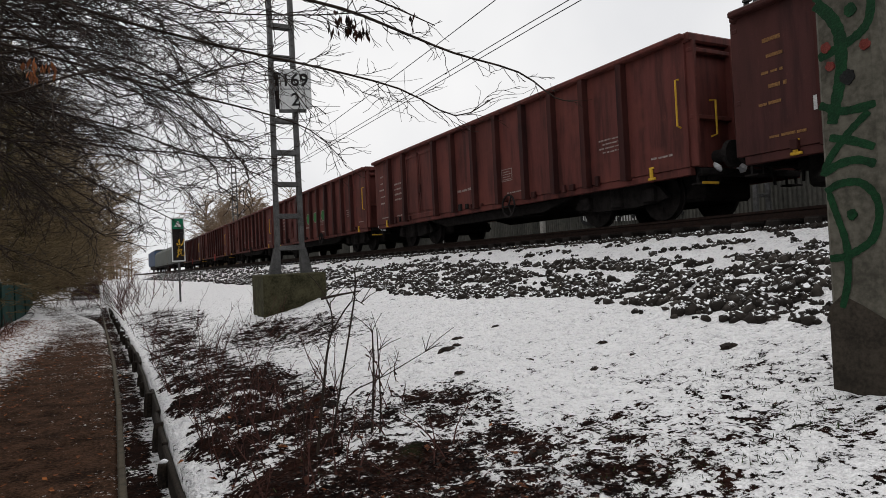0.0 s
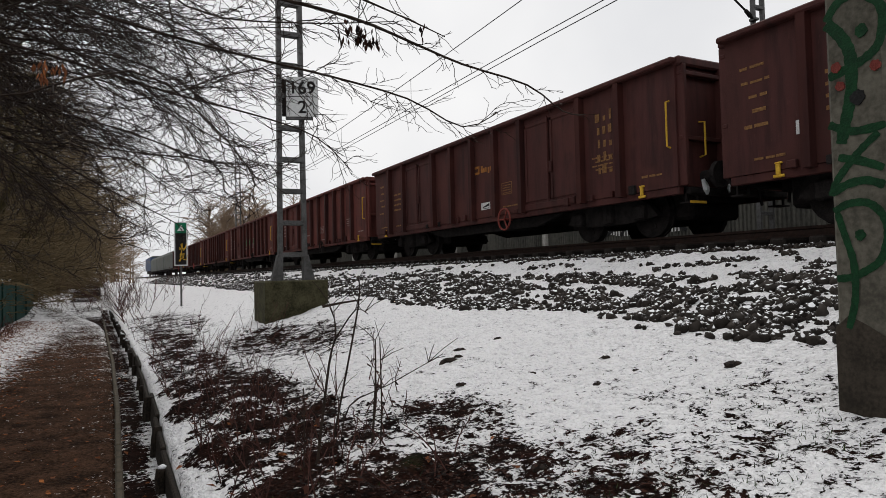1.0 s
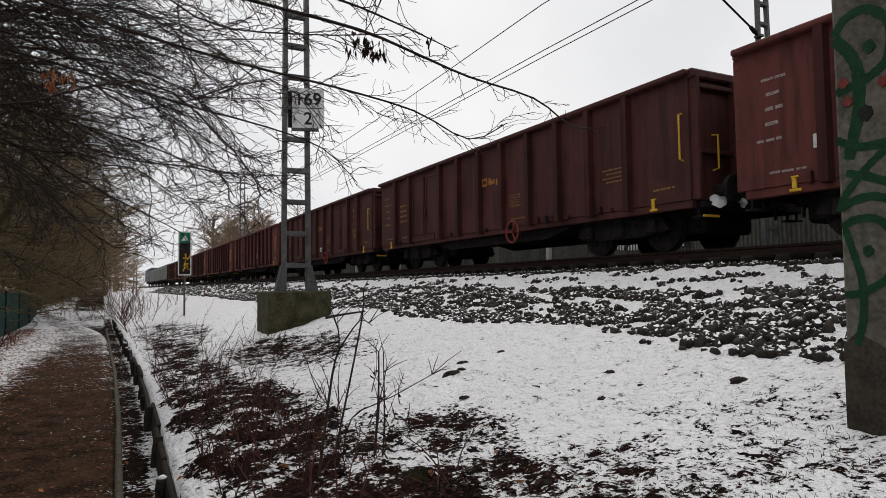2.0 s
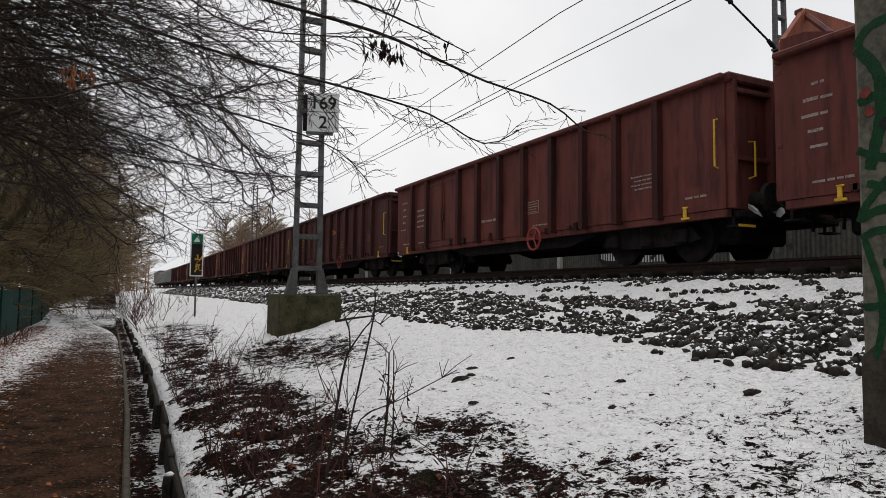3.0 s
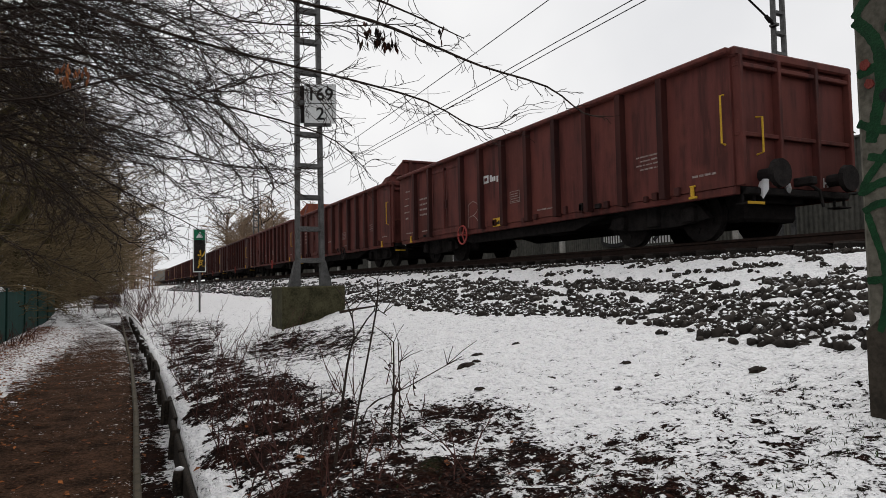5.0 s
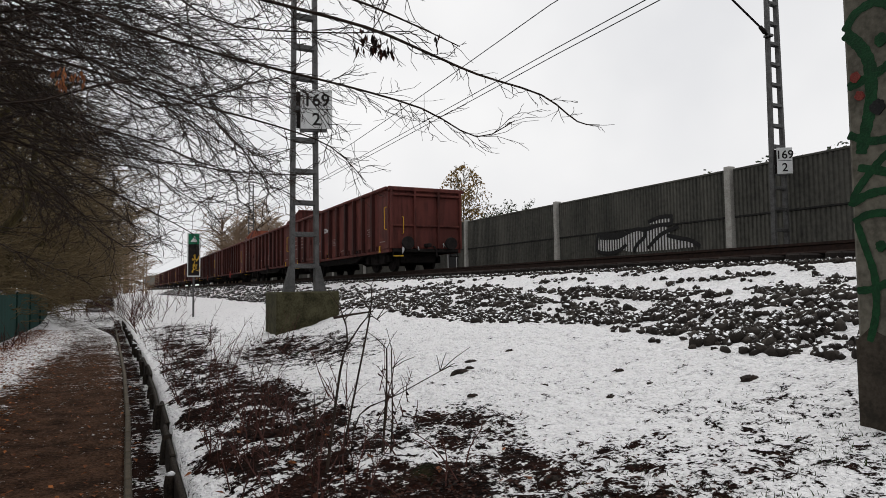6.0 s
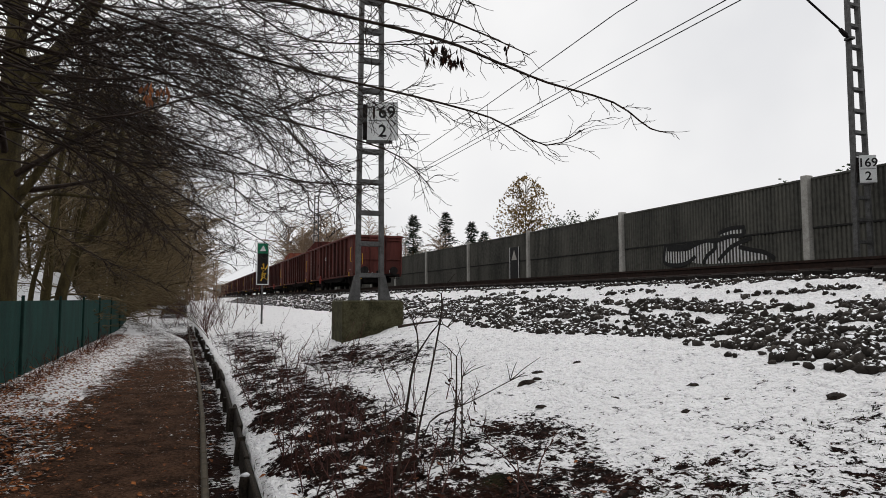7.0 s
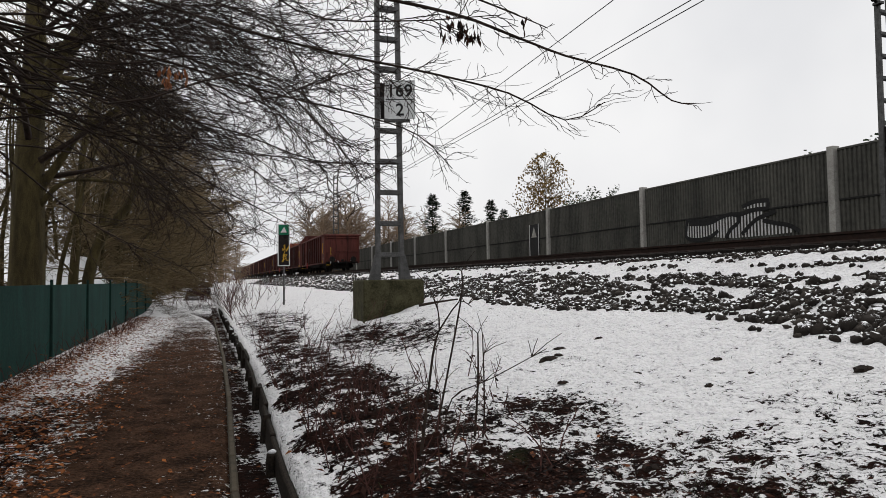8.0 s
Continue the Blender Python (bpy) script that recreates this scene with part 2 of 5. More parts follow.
# ------------------------------------------------------------ mesh tools
class M:
    """Gathers the faces of one mesh."""

    def __init__(self):
        self.v, self.f = [], []

    def box(self, x0, x1, y0, y1, z0, z1, c=0.0, m=None):
        o = len(self.v)
        if c <= 0:
            vs = [(x, y, z) for x in (x0, x1) for y in (y0, y1) for z in (z0, z1)]
            fs = [(0, 1, 3, 2), (4, 6, 7, 5), (0, 4, 5, 1), (2, 3, 7, 6), (0, 2, 6, 4), (1, 5, 7, 3)]
        else:
            vs, fs = [], []
            lo, hi = (x0, y0, z0), (x1, y1, z1)
            idx = {}
            for s in [(a, b, d) for a in (0, 1) for b in (0, 1) for d in (0, 1)]:
                for ax in range(3):
                    p = [(hi if s[i] else lo)[i] - (0 if i == ax else (c if s[i] else -c)) for i in range(3)]
                    idx[s, ax] = len(vs)
                    vs.append(tuple(p))
            for ax in range(3):
                b, d = (ax + 1) % 3, (ax + 2) % 3
                for side in (0, 1):
                    ring = []
                    for q in ((0, 0), (1, 0), (1, 1), (0, 1)):
                        s = [0, 0, 0]
                        s[ax], s[b], s[d] = side, q[0], q[1]
                        ring.append(idx[tuple(s), ax])
                    fs.append(tuple(ring if side else ring[::-1]))
                for q in ((0, 0), (0, 1), (1, 0), (1, 1)):
                    s0, s1 = [0, 0, 0], [0, 0, 0]
                    s0[ax], s1[ax] = 0, 1
                    for s in (s0, s1):
                        s[b], s[d] = q
                    e = (idx[tuple(s0), b], idx[tuple(s1), b], idx[tuple(s1), d], idx[tuple(s0), d])
                    fs.append(e if (q[0] == q[1]) else e[::-1])
            for s in [(a, b, d) for a in (0, 1) for b in (0, 1) for d in (0, 1)]:
                e = (idx[s, 0], idx[s, 1], idx[s, 2])
                fs.append(e if sum(s) % 2 else e[::-1])
        self.v += [tuple(m @ Vector(p)) for p in vs] if m else vs
        self.f += [tuple(i + o for i in q) for q in fs]
        return self

    def tube(self, pts, radii, sides=5, caps=True):
        o = len(self.v)
        pts = [Vector(p) for p in pts]
        n = len(pts)
        side = None
        for i, p in enumerate(pts):
            d = (pts[min(i + 1, n - 1)] - pts[max(i - 1, 0)]).normalized()
            if side is None:
                side = d.cross(Vector((0.31, 0.2, 0.93)))
                if side.length < 0.1:
                    side = d.cross(Vector((1, 0, 0)))
            side = (side - d * side.dot(d)).normalized()
            other = d.cross(side)
            r = radii[i] if hasattr(radii, "__len__") else radii
            for j in range(sides):
                a = 2 * math.pi * j / sides
                q = p + (side * math.cos(a) + other * math.sin(a)) * r
                self.v.append((q.x, q.y, q.z))
        for i in range(n - 1):
            for j in range(sides):
                a, b = o + i * sides + j, o + i * sides + (j + 1) % sides
                self.f.append((a, b, b + sides, a + sides))
        if caps:
            self.f.append(tuple(range(o + sides - 1, o - 1, -1)))
            self.f.append(tuple(range(o + (n - 1) * sides, o + n * sides)))
        return self

    def disc(self, centre, axis, r, thick, sides=16):
        c, a = Vector(centre), Vector(axis).normalized() * thick / 2
        return self.tube([c - a, c + a], r, sides)

    def prism(self, outline, axis, lo, hi):
        """A flat outline of (u, v), pushed along an axis."""
        o, n = len(self.v), len(outline)
        for w in (lo, hi):
            for u, v in outline:
                self.v.append((w, u, v) if axis == "x" else (u, w, v) if axis == "y" else (u, v, w))
        self.f.append(tuple(range(o + n - 1, o - 1, -1)))
        self.f.append(tuple(range(o + n, o + 2 * n)))
        self.f += [(o + i, o + (i + 1) % n, o + n + (i + 1) % n, o + n + i) for i in range(n)]
        return self

    def quad(self, a, b, c, d):
        o = len(self.v)
        self.v += [tuple(a), tuple(b), tuple(c), tuple(d)]
        self.f.append((o, o + 1, o + 2, o + 3))
        return self

    def mesh(self, name, mat, smooth=False):
        me = bpy.data.meshes.new(name)
        me.from_pydata(self.v, [], self.f)
        me.materials.append(mat)
        if smooth:
            me.polygons.foreach_set("use_smooth", [True] * len(me.polygons))
        me.update()
        return me


def solid(me):
    """Turns all faces of a small closed mesh outwards."""
    bm = bmesh.new()
    bm.from_mesh(me)
    bmesh.ops.recalc_face_normals(bm, faces=bm.faces)
    bm.to_mesh(me)
    bm.free()
    return me


def part(name, m, mat, parent, label="", smooth=False, at=None):
    me = m if isinstance(m, bpy.types.Mesh) else solid(m.mesh(name, mat, smooth))
    ob = new(name, me)
    ob.parent = parent
    if at is not None:
        ob.matrix_basis = at
    return tagged(ob, label)


def thing(name, label, category, at=None, group="", kind=""):
    ob = new(name)
    ob.empty_display_size = 0.2
    if at is not None:
        ob.matrix_basis = at
    return tagged(ob, label, category, group, kind)


def whole(name, m, mat, label, category="", kind="", at=None, smooth=False, fix=True):
    me = m.mesh(name, mat, smooth)
    ob = new(name, solid(me) if fix else me)
    if at is not None:
        ob.matrix_basis = at
    return tagged(ob, label, category, "", kind)


def lerp(x, table):
    for (a, u), (b, v) in zip(table, table[1:]):
        if x <= b:
            return u if x <= a else u + (v - u) * (x - a) / (b - a)
    return table[-1][1]


# ------------------------------------------------------------ the lie of the land
PROFILE = [(-400, 4.0), (-60, 1.2), (-12, 0.5), (-6, 0.25), (-2.8, 0.12), (-1.7, 0.03), (-0.9, 0.0), (0.40, 0.0), (0.43, 0.25), (0.60, 0.32), (1.0, 0.37), (2.3, 0.50),
           (3.0, 0.62), (4.0, 0.82), (5.0, 0.97), (5.8, 1.04), (6.4, 1.14), (8.3, 1.80), (8.8, 1.84), (17.6, 1.88), (19.0, 1.85), (24, 1.8), (60, 2.0), (400, 6.0)]


FOOT = [(0, -0.45), (3.3, -0.5), (4.7, -0.8), (5.8, -0.4), (7.0, -0.1), (9.0, -0.55), (14, -0.55), (25, -0.3), (60, 0.0)]
BOW = [(0, 0.04), (5, 0.065), (9, 0.155), (14, 0.19), (22, 0.13), (34, 0.04), (60, 0.0)]


def foot(y):
    """How far the foot of the ballast wanders towards the bank."""
    return lerp(y, FOOT) + 0.09 * math.sin(y * 1.9) + 0.05 * math.sin(y * 4.3)


def unbowed(x, y):
    """The path's edge bows out a little: the place across a straight one."""
    return x - lerp(y, BOW) * max(0.0, 1 - abs(x - 0.5) / 1.2)


def bowed(x, y):
    e = lerp(y, BOW)
    if x < -0.7 or x > 1.7:
        return x
    out = (x + e + e * 0.5 / 1.2) / (1 + e / 1.2)
    return out if out >= 0.5 else (x + e - e * 0.5 / 1.2) / (1 - e / 1.2)


def land(x, y):
    w = foot(y) * max(0.0, 1 - abs(x - 6.0) / 1.6)
    x = unbowed(x, y)
    z = lerp(x - w, PROFILE)
    z -= 0.13 * math.exp(-((x - 4.2) / 1.1) ** 2) * max(0.0, min(1.0, (6.2 - y) / 2.5))
    if 0.5 < x < 5.8:
        e = min(1, (x - 0.5) / 1.5, (5.8 - x) / 1.5)
        z += 0.05 * e * noise.noise((x * 0.5, y * 0.5, 3.0))
    if y > 33 and x < 5:
        z += 0.85 * min(1.0, (y - 33) / 14) * min(1.0, (5 - x) / 3)
    z += 0.16 * math.exp(-((x - 4.6) / 0.7) ** 2 - ((y - 13.6) / 1.2) ** 2)
    return z


# bare patches on the bank: centre, half sizes, depth
BARE = [(1.2, 3.4, 0.9, 1.05, 0.52), (1.2, 5.2, 0.8, 1.6, 0.46), (2.05, 4.3, 0.75, 0.75, 0.36), (1.8, 3.3, 0.8, 0.7, 0.40), (1.15, 7.5, 0.75, 2.1, 0.50),
        (2.75, 10.8, 1.1, 2.2, 0.42), (1.2, 14.5, 0.6, 2.6, 0.42), (1.05, 10.0, 0.6, 2.8, 0.48), (2.0, 2.5, 1.0, 0.6, 0.30), (1.25, 2.7, 0.95, 0.7, 0.42), (1.5, 19.0, 1.0, 5.0, 0.34)]


def cover(x, y):
    """How readily the snow lies: 0.5 is half covered."""
    n = noise.noise((x * 0.45, y * 0.45, 8.0))
    n2 = noise.noise((x * 1.4, y * 1.4, 4.0))
    x = unbowed(x, y)
    if x < -2.9:
        return 0.35 + 0.2 * n
    if x < -1.4:
        return 0.42 + 0.44 * max(0.0, min(1.0, (y - 7.5) / 5.5)) * max(0.0, min(1.0, (46 - y) / 4)) + 0.2 * n + 0.25 * n2 - (0.28 if x < -2.4 else 0)
    if x < 0.1:
        return 0.2 + 0.45 * max(0.0, min(1.0, (y - 30) / 5)) * max(0.0, min(1.0, (44 - y) / 4)) + 0.3 * n
    if x < 0.385:
        return 0.30 + 0.25 * n2 + (0.3 if y > 36 else 0)
    if x < 0.54 + 0.16 * n2:
        return 0.80 + 0.2 * n2
    if x > 8.35:
        return 0.28
    if x - foot(y) > 6.0:
        return 0.90 + 0.10 * n + 0.1 * n2
    n3 = noise.noise((x * 3.2, y * 3.2, 9.0))
    bare = 0.0
    for cx, cy, rx, ry, deep in BARE:
        q = math.hypot((x - cx) / rx, (y - cy) / ry)
        if q < 1.35:
            bare = max(bare, deep * min(1.0, (1.35 - q) / 0.7))
    thin = 0.01 + 0.12 * min(1.0, max(0.0, (5.4 - y) / 2.0)) + 0.11 * min(1.0, max(0.0, (3.6 - y) / 0.9))
    if x > 4.6:
        thin *= max(0.3, 1 - (x - 4.6))
    return 0.83 + 0.06 * min(1, max(0, x - 3)) - max(bare, thin) + 0.05 * n + (0.05 + 0.3 * bare) * n2 + (0.08 + 0.6 * bare) * n3


def axis_steps(stops):
    out = []
    for (a, b, d) in stops:
        n = max(1, round((b - a) / d))
        out += [a + (b - a) * i / n for i in range(n)]
    return out + [stops[-1][1]]


def build_ground():
    xs = axis_steps([(-1500, -60, 240), (-60, -12, 6), (-12, -2.8, 0.9), (-2.8, -1.0, 0.09), (-1.0, 0.40, 0.14), (0.40, 0.43, 0.03), (0.43, 6.5, 0.06), (6.5, 8.8, 0.10),
                     (8.8, 19, 1.0), (19, 60, 6), (60, 1500, 240)])
    ys = axis_steps([(-1500, -60, 240), (-60, -4, 4), (-4, 1.4, 0.4), (1.4, 8, 0.05), (8, 20, 0.10), (20, 60, 0.6), (60, 240, 6), (240, 1500, 180)])
    m, cov = M(), []
    for y in ys:
        for u in xs:
            x = bowed(u, y)
            z = land(x, y)
            c = cover(x, y)
            if 0.41 < u < 8.8 and 1 < y < 25:
                lump = noise.noise((x * 4.5, y * 4.5, 0)) * 0.5 + noise.noise((x * 13, y * 13, 5)) * 0.5
                z += (0.034 if u > 0.7 else 0.06) * lump + 0.026 * noise.noise((x * 7.0, y * 7.0, 9.5))
            if -1.45 < u < 0.03 and y < 36.5:
                z -= 0.09
            m.v.append((x, y, z))
            cov.append(c)
    w = len(xs)
    m.f = [(j * w + i, j * w + i + 1, (j + 1) * w + i + 1, (j + 1) * w + i) for j in range(len(ys) - 1) for i in range(w - 1)]
    ob = whole("ground", m, MAT["ground"], "snow-covered ground with leaf litter and bare patches", "ground", "structure", smooth=True, fix=False)
    a = ob.data.attributes.new("cover", "FLOAT", "POINT")
    a.data.foreach_set("value", cov)


build_ground()


def build_path():
    m, cov = M(), []
    xs, ys = axis_steps([(-1.72, 0.06, 0.06)]), axis_steps([(-6, 2, 0.3), (2, 16, 0.10), (16, 37, 0.5)])
    for y in ys:
        left = -1.62 + 0.22 * noise.noise((y * 0.6, 3, 0)) + 0.10 * noise.noise((y * 2.3, 5, 0))
        for x in xs:
            u = (x + 1.72) / 1.78
            xx = left + (bowed(0.055, y) - left) * u - 0.02 * max(0.0, y - 22) ** 2 * 0.35
            rut = -0.02 * math.exp(-((xx + 0.7) / 0.35) ** 2)
            rim = x in (xs[0], xs[-1])
            m.v.append((xx, y, land(xx, y) + 0.008 + rut + 0.016 * noise.noise((xx * 3, y * 3, 1)) - (0.03 if rim else 0)))
            edge = max(0.0, 1 - u / 0.36)
            far = max(0.0, min(1.0, (y - 11) / 16))
            cov.append(0.12 + 0.42 * far + 0.42 * edge + 0.14 * max(0, u - 0.8) / 0.2 + 0.14 * noise.noise((xx * 1.2, y * 0.5, 6)))
    w = len(xs)
    m.f = [(j * w + i, j * w + i + 1, (j + 1) * w + i + 1, (j + 1) * w + i) for j in range(len(ys) - 1) for i in range(w - 1)]
    ob = whole("path", m, MAT["pathsoil"], "muddy footpath covered with wet brown leaves", "path", "structure", smooth=True, fix=False)
    a = ob.data.attributes.new("cover", "FLOAT", "POINT")
    a.data.foreach_set("value", cov)


build_path()


# ------------------------------------------------------------ the railway
RAIL = 2.17
TRACKS = (10.35, 14.85)


def build_track(cx):
    t = thing("railway_track", "rusty railway track on dark sleepers in ballast", "railway track", kind="structure")
    for s in (-1, 1):
        x = cx + s * 0.753
        out = [(x - 0.036, RAIL), (x + 0.036, RAIL), (x + 0.036, RAIL - 0.04), (x + 0.012, RAIL - 0.055), (x + 0.012, RAIL - 0.135), (x + 0.07, RAIL - 0.155), (x + 0.07, RAIL - 0.172),
               (x - 0.07, RAIL - 0.172), (x - 0.07, RAIL - 0.155), (x - 0.012, RAIL - 0.135), (x - 0.012, RAIL - 0.055), (x - 0.036, RAIL - 0.04)]
        part("rail", M().prism(out, "y", -80, 420), MAT["rail"], t)
    proto = solid(M().box(-1.3, 1.3, -0.13, 0.13, -0.2, 0.0, 0.03).mesh("sleeper", MAT["sleeper"]))
    for i in range(110):
        part("sleeper", proto, None, t, at=pose(cx, -6 + i * 0.62, RAIL - 0.175))


for cx in TRACKS:
    build_track(cx)


def pebble(rng, m, p, r, flat=0.75):
    """One broken stone: an uneven octahedron with cut corners."""
    o = len(m.v)
    q = Euler((rng.uniform(0, 6), rng.uniform(0, 6), rng.uniform(0, 6))).to_matrix()
    sx, sy, sz = r * rng.uniform(0.8, 1.3), r * rng.uniform(0.7, 1.1), r * flat * rng.uniform(0.7, 1.1)
    base = [(1, 0, 0.1), (0.45, 0.85, 0), (-0.5, 0.8, 0.1), (-1, 0, 0), (-0.45, -0.85, 0.05), (0.5, -0.8, 0), (0.35, 0.2, 0.85), (-0.4, 0.15, 0.9), (0, -0.45, 0.85), (0.3, 0.25, -0.85),
            (-0.4, 0.2, -0.85), (0, -0.4, -0.9)]
    for a, b, c in base:
        j = rng.uniform(0.82, 1.15)
        v = q @ Vector((a * sx * j, b * sy * j, c * sz * j))
        m.v.append((p[0] + v.x, p[1] + v.y, p[2] + v.z))
    fs = [(6, 7, 8), (9, 11, 10), (0, 1, 6), (1, 2, 7, 6), (2, 3, 7), (3, 4, 8, 7), (4, 5, 8), (5, 0, 6, 8), (1, 0, 9), (2, 1, 9, 10), (3, 2, 10), (4, 3, 10, 11), (5, 4, 11), (0, 5, 11, 9)]
    m.f += [tuple(o + i for i in f) for f in fs]


def build_ballast():
    rng = random.Random(4)
    bed = thing("ballast", "dark broken ballast stones half buried in snow on the embankment", "ballast", kind="structure")
    kinds = []
    for i in range(10):
        one = M()
        pebble(rng, one, (0, 0, 0), 1.0)
        kinds.append(one.mesh("stone", MAT["stone"], True))
    m = M()
    made, single = 0, 0
    while made < 13200:
        y = 1.4 + 36 * rng.random() ** 1.7
        low = 5.65 + foot(y)
        x = low + (8.5 - low) * rng.random()
        keep = noise.noise((x * 2.6, y * 0.75, 2)) + 0.9 * noise.noise((x * 6.5, y * 2.4, 7)) + 0.34 * min(0.8, max(-0.8, (7.2 - x)))
        if keep < 0.10 + 0.2 * (rng.random() - 0.5) or (x - foot(y) < 5.9 and rng.random() < 0.6):
            continue
        r = rng.triangular(0.016, 0.078, 0.028) * (1.25 if x < 7.4 else 0.9) * (1 + 0.01 * y)
        z = land(x, y) + r * rng.uniform(-0.35, 0.3)
        made += 1
        if single < 300 and r > 0.055 and y < 9 and x < 7.6:
            single += 1
            part("stone", kinds[single % 10], None, bed, at=pose(x, y, z, 0, 0, rng.uniform(0, 360)) @ Matrix.Diagonal((r, r, r, 1)))
        else:
            pebble(rng, m, (x, y, z), r)
    for i in range(1500):
        y = 36 + 70 * rng.random()
        x = rng.uniform(5.7, 8.4)
        r = rng.uniform(0.06, 0.12)
        pebble(rng, m, (x, y, land(x, y) + r * 0.1), r)
    for i in range(3000):
        y, x = 1.0 + 55 * rng.random() ** 1.4, rng.uniform(8.3, 9.1)
        r = rng.uniform(0.03, 0.06)
        pebble(rng, m, (x, y, land(x, y) + r * 0.2), r)
    tagged(part("stones", m.mesh("stones", MAT["stone"], True), None, bed), kind="stuff")


build_ballast()

# ------------------------------------------------------------ the noise barrier
WALL_X, POSTS = 20.0, [-12.0, -2.5, 7.0, 16.5, 26.9, 36.4, 45.8, 55.2, 64.6, 74.0, 83.5, 93.0, 102.5, 112.0, 121.5, 131.0, 141.0]


def build_barrier():
    t = thing("noise_barrier", "dark ribbed noise barrier with pale concrete posts", "noise barrier", kind="structure")
    rng = random.Random(9)
    post = solid(M().box(-0.16, 0.16, -0.13, 0.13, 0, 4.0, 0.02).mesh("post", MAT["post"]))
    for y in POSTS:
        part("post", post, None, t, "pale concrete post", at=pose(WALL_X, y, 1.8))
    for a, b in zip(POSTS, POSTS[1:]):
        for z0, z1, off in ((1.75, 3.92, 0.0), (3.98, 5.62, 0.02)):
            m = M()
            n = int((b - a - 0.4) / 0.165)
            out = []
            for i in range(n):
                y = a + 0.2 + (b - a - 0.4) * i / n
                w = (b - a - 0.4) / n
                out += [(WALL_X - 0.02 - off, y), (WALL_X - 0.02 - off, y + w * 0.45), (WALL_X + 0.025 - off, y + w * 0.6), (WALL_X + 0.025 - off, y + w * 0.85)]
            out += [(WALL_X - 0.02 - off, b - 0.2), (WALL_X + 0.12, b - 0.2), (WALL_X + 0.12, a + 0.2)]
            m.prism(out, "z", z0, z1)
            part("panel", m, MAT["panel"], t)
        part("ledge", M().box(WALL_X - 0.05, WALL_X + 0.12, a + 0.2, b - 0.2, 3.915, 3.985, 0.01), MAT["rubber"], t)
        part("coping", M().box(WALL_X - 0.06, WALL_X + 0.14, a + 0.2, b - 0.2, 5.615, 5.70, 0.015), MAT["panel"], t)


build_barrier()


# ------------------------------------------------------------ masts and wires
def lattice_mast(x, y, z, height, w0, w1, step, label):
    t = thing("catenary_mast", label, "mast", pose(x, y, z))
    for s in (-1, 1):
        c0, c1 = s * w0 / 2, s * w1 / 2
        m = M()
        m.v = [(c + dx, dy, zz) for c, zz in ((c0, 0), (c1, height)) for dx, dy in ((-0.046, -0.07), (0.046, -0.07), (0.046, 0.07), (-0.046, 0.07))]
        m.f = [(j, (j + 1) % 4, 4 + (j + 1) % 4, 4 + j) for j in range(4)] + [(3, 2, 1, 0), (4, 5, 6, 7)]
        part("leg", m, MAT["steel"], t)
        c = s * w0 / 2
        part("foot_gusset", M().prism([(c - 0.05, 0.0), (c + s * 0.20, 0.0), (c + s * 0.18, 0.08), (c + s * 0.06, 0.55), (c - 0.05, 0.55)], "y", -0.09, 0.09), MAT["steel"], t)
    zz = 0.55
    while zz < height - 0.1:
        h = (w0 + (w1 - w0) * zz / height) / 2
        part("batten", M().box(-h, h, -0.082, -0.06, zz - 0.05, zz + 0.05, 0.006), MAT["steel"], t)
        part("batten", M().box(-h, h, 0.06, 0.082, zz - 0.05, zz + 0.05, 0.006), MAT["steel"], t)
        zz += step
    return t


def sign_board(x, y, z, rz, w, h, group):
    t = thing("kilometre_sign", "white sign board with black numbers on a lattice mast", "sign", pose(x, y, z, 0, 0, rz), group)
    part("board", M().box(-w / 2, w / 2, -0.012, 0.012, -h / 2, h / 2, 0.006), MAT["signwhite"], t)
    part("back_box", M().box(-w / 2 - 0.10, w / 2 - 0.10, 0.10, 0.14, -h / 2 + 0.03, h / 2 - 0.03, 0.006), MAT["black"], t)
    part("bracket", M().box(-w / 2 - 0.02, w / 2 - 0.12, 0.012, 0.12, -h / 2 - 0.05, -h / 2 + 0.02, 0.004), MAT["steel"], t)
    part("divider", M().box(-w / 2 + 0.03, w / 2 - 0.03, -0.0155, -0.0125, -0.008, 0.008), MAT["ink"], t)
    for text, zz, size in (("169", 0.07, h * 0.44), ("2", -h / 2 + 0.08, h * 0.44)):
        c = bpy.data.curves.new("digits", "FONT")
        c.body, c.size, c.align_x, c.extrude = text, size, "CENTER", 0.002
        c.materials.append(MAT["ink"])
        c.offset = 0.006
        ob = new("digits", c)
        me = bpy.data.meshes.new_from_object(ob.evaluated_get(bpy.context.evaluated_depsgraph_get()))
        bpy.data.objects.remove(ob)
        me.materials.clear()
        me.materials.append(MAT["ink"])
        ob = new("digits", me)
        ob.parent = t
        ob.matrix_basis = pose(0.0, -0.0155, zz, 90, 0, 0)


MAST = (3.72, 14.1)
lattice_mast(MAST[0], MAST[1], 1.50, 9.5, 0.54, 0.42, 0.69, "grey steel lattice mast on a concrete footing")
whole("mast_foundation", M().box(-0.72, 0.62, -0.55, 0.55, -1.3, 0.0, 0.03), MAT["mossy"], "mossy concrete footing block under a lattice mast", "foundation", at=pose(MAST[0], MAST[1], 1.50))
sign_board(3.925, 13.86, 5.47, -18, 0.68, 0.87, "kilometre signs")
lattice_mast(18.7, 13.6, 2.0, 9.8, 0.62, 0.40, 0.66, "grey steel lattice mast beside the noise barrier")
sign_board(18.62, 13.3, 5.35, -32, 0.46, 0.82, "kilometre signs")

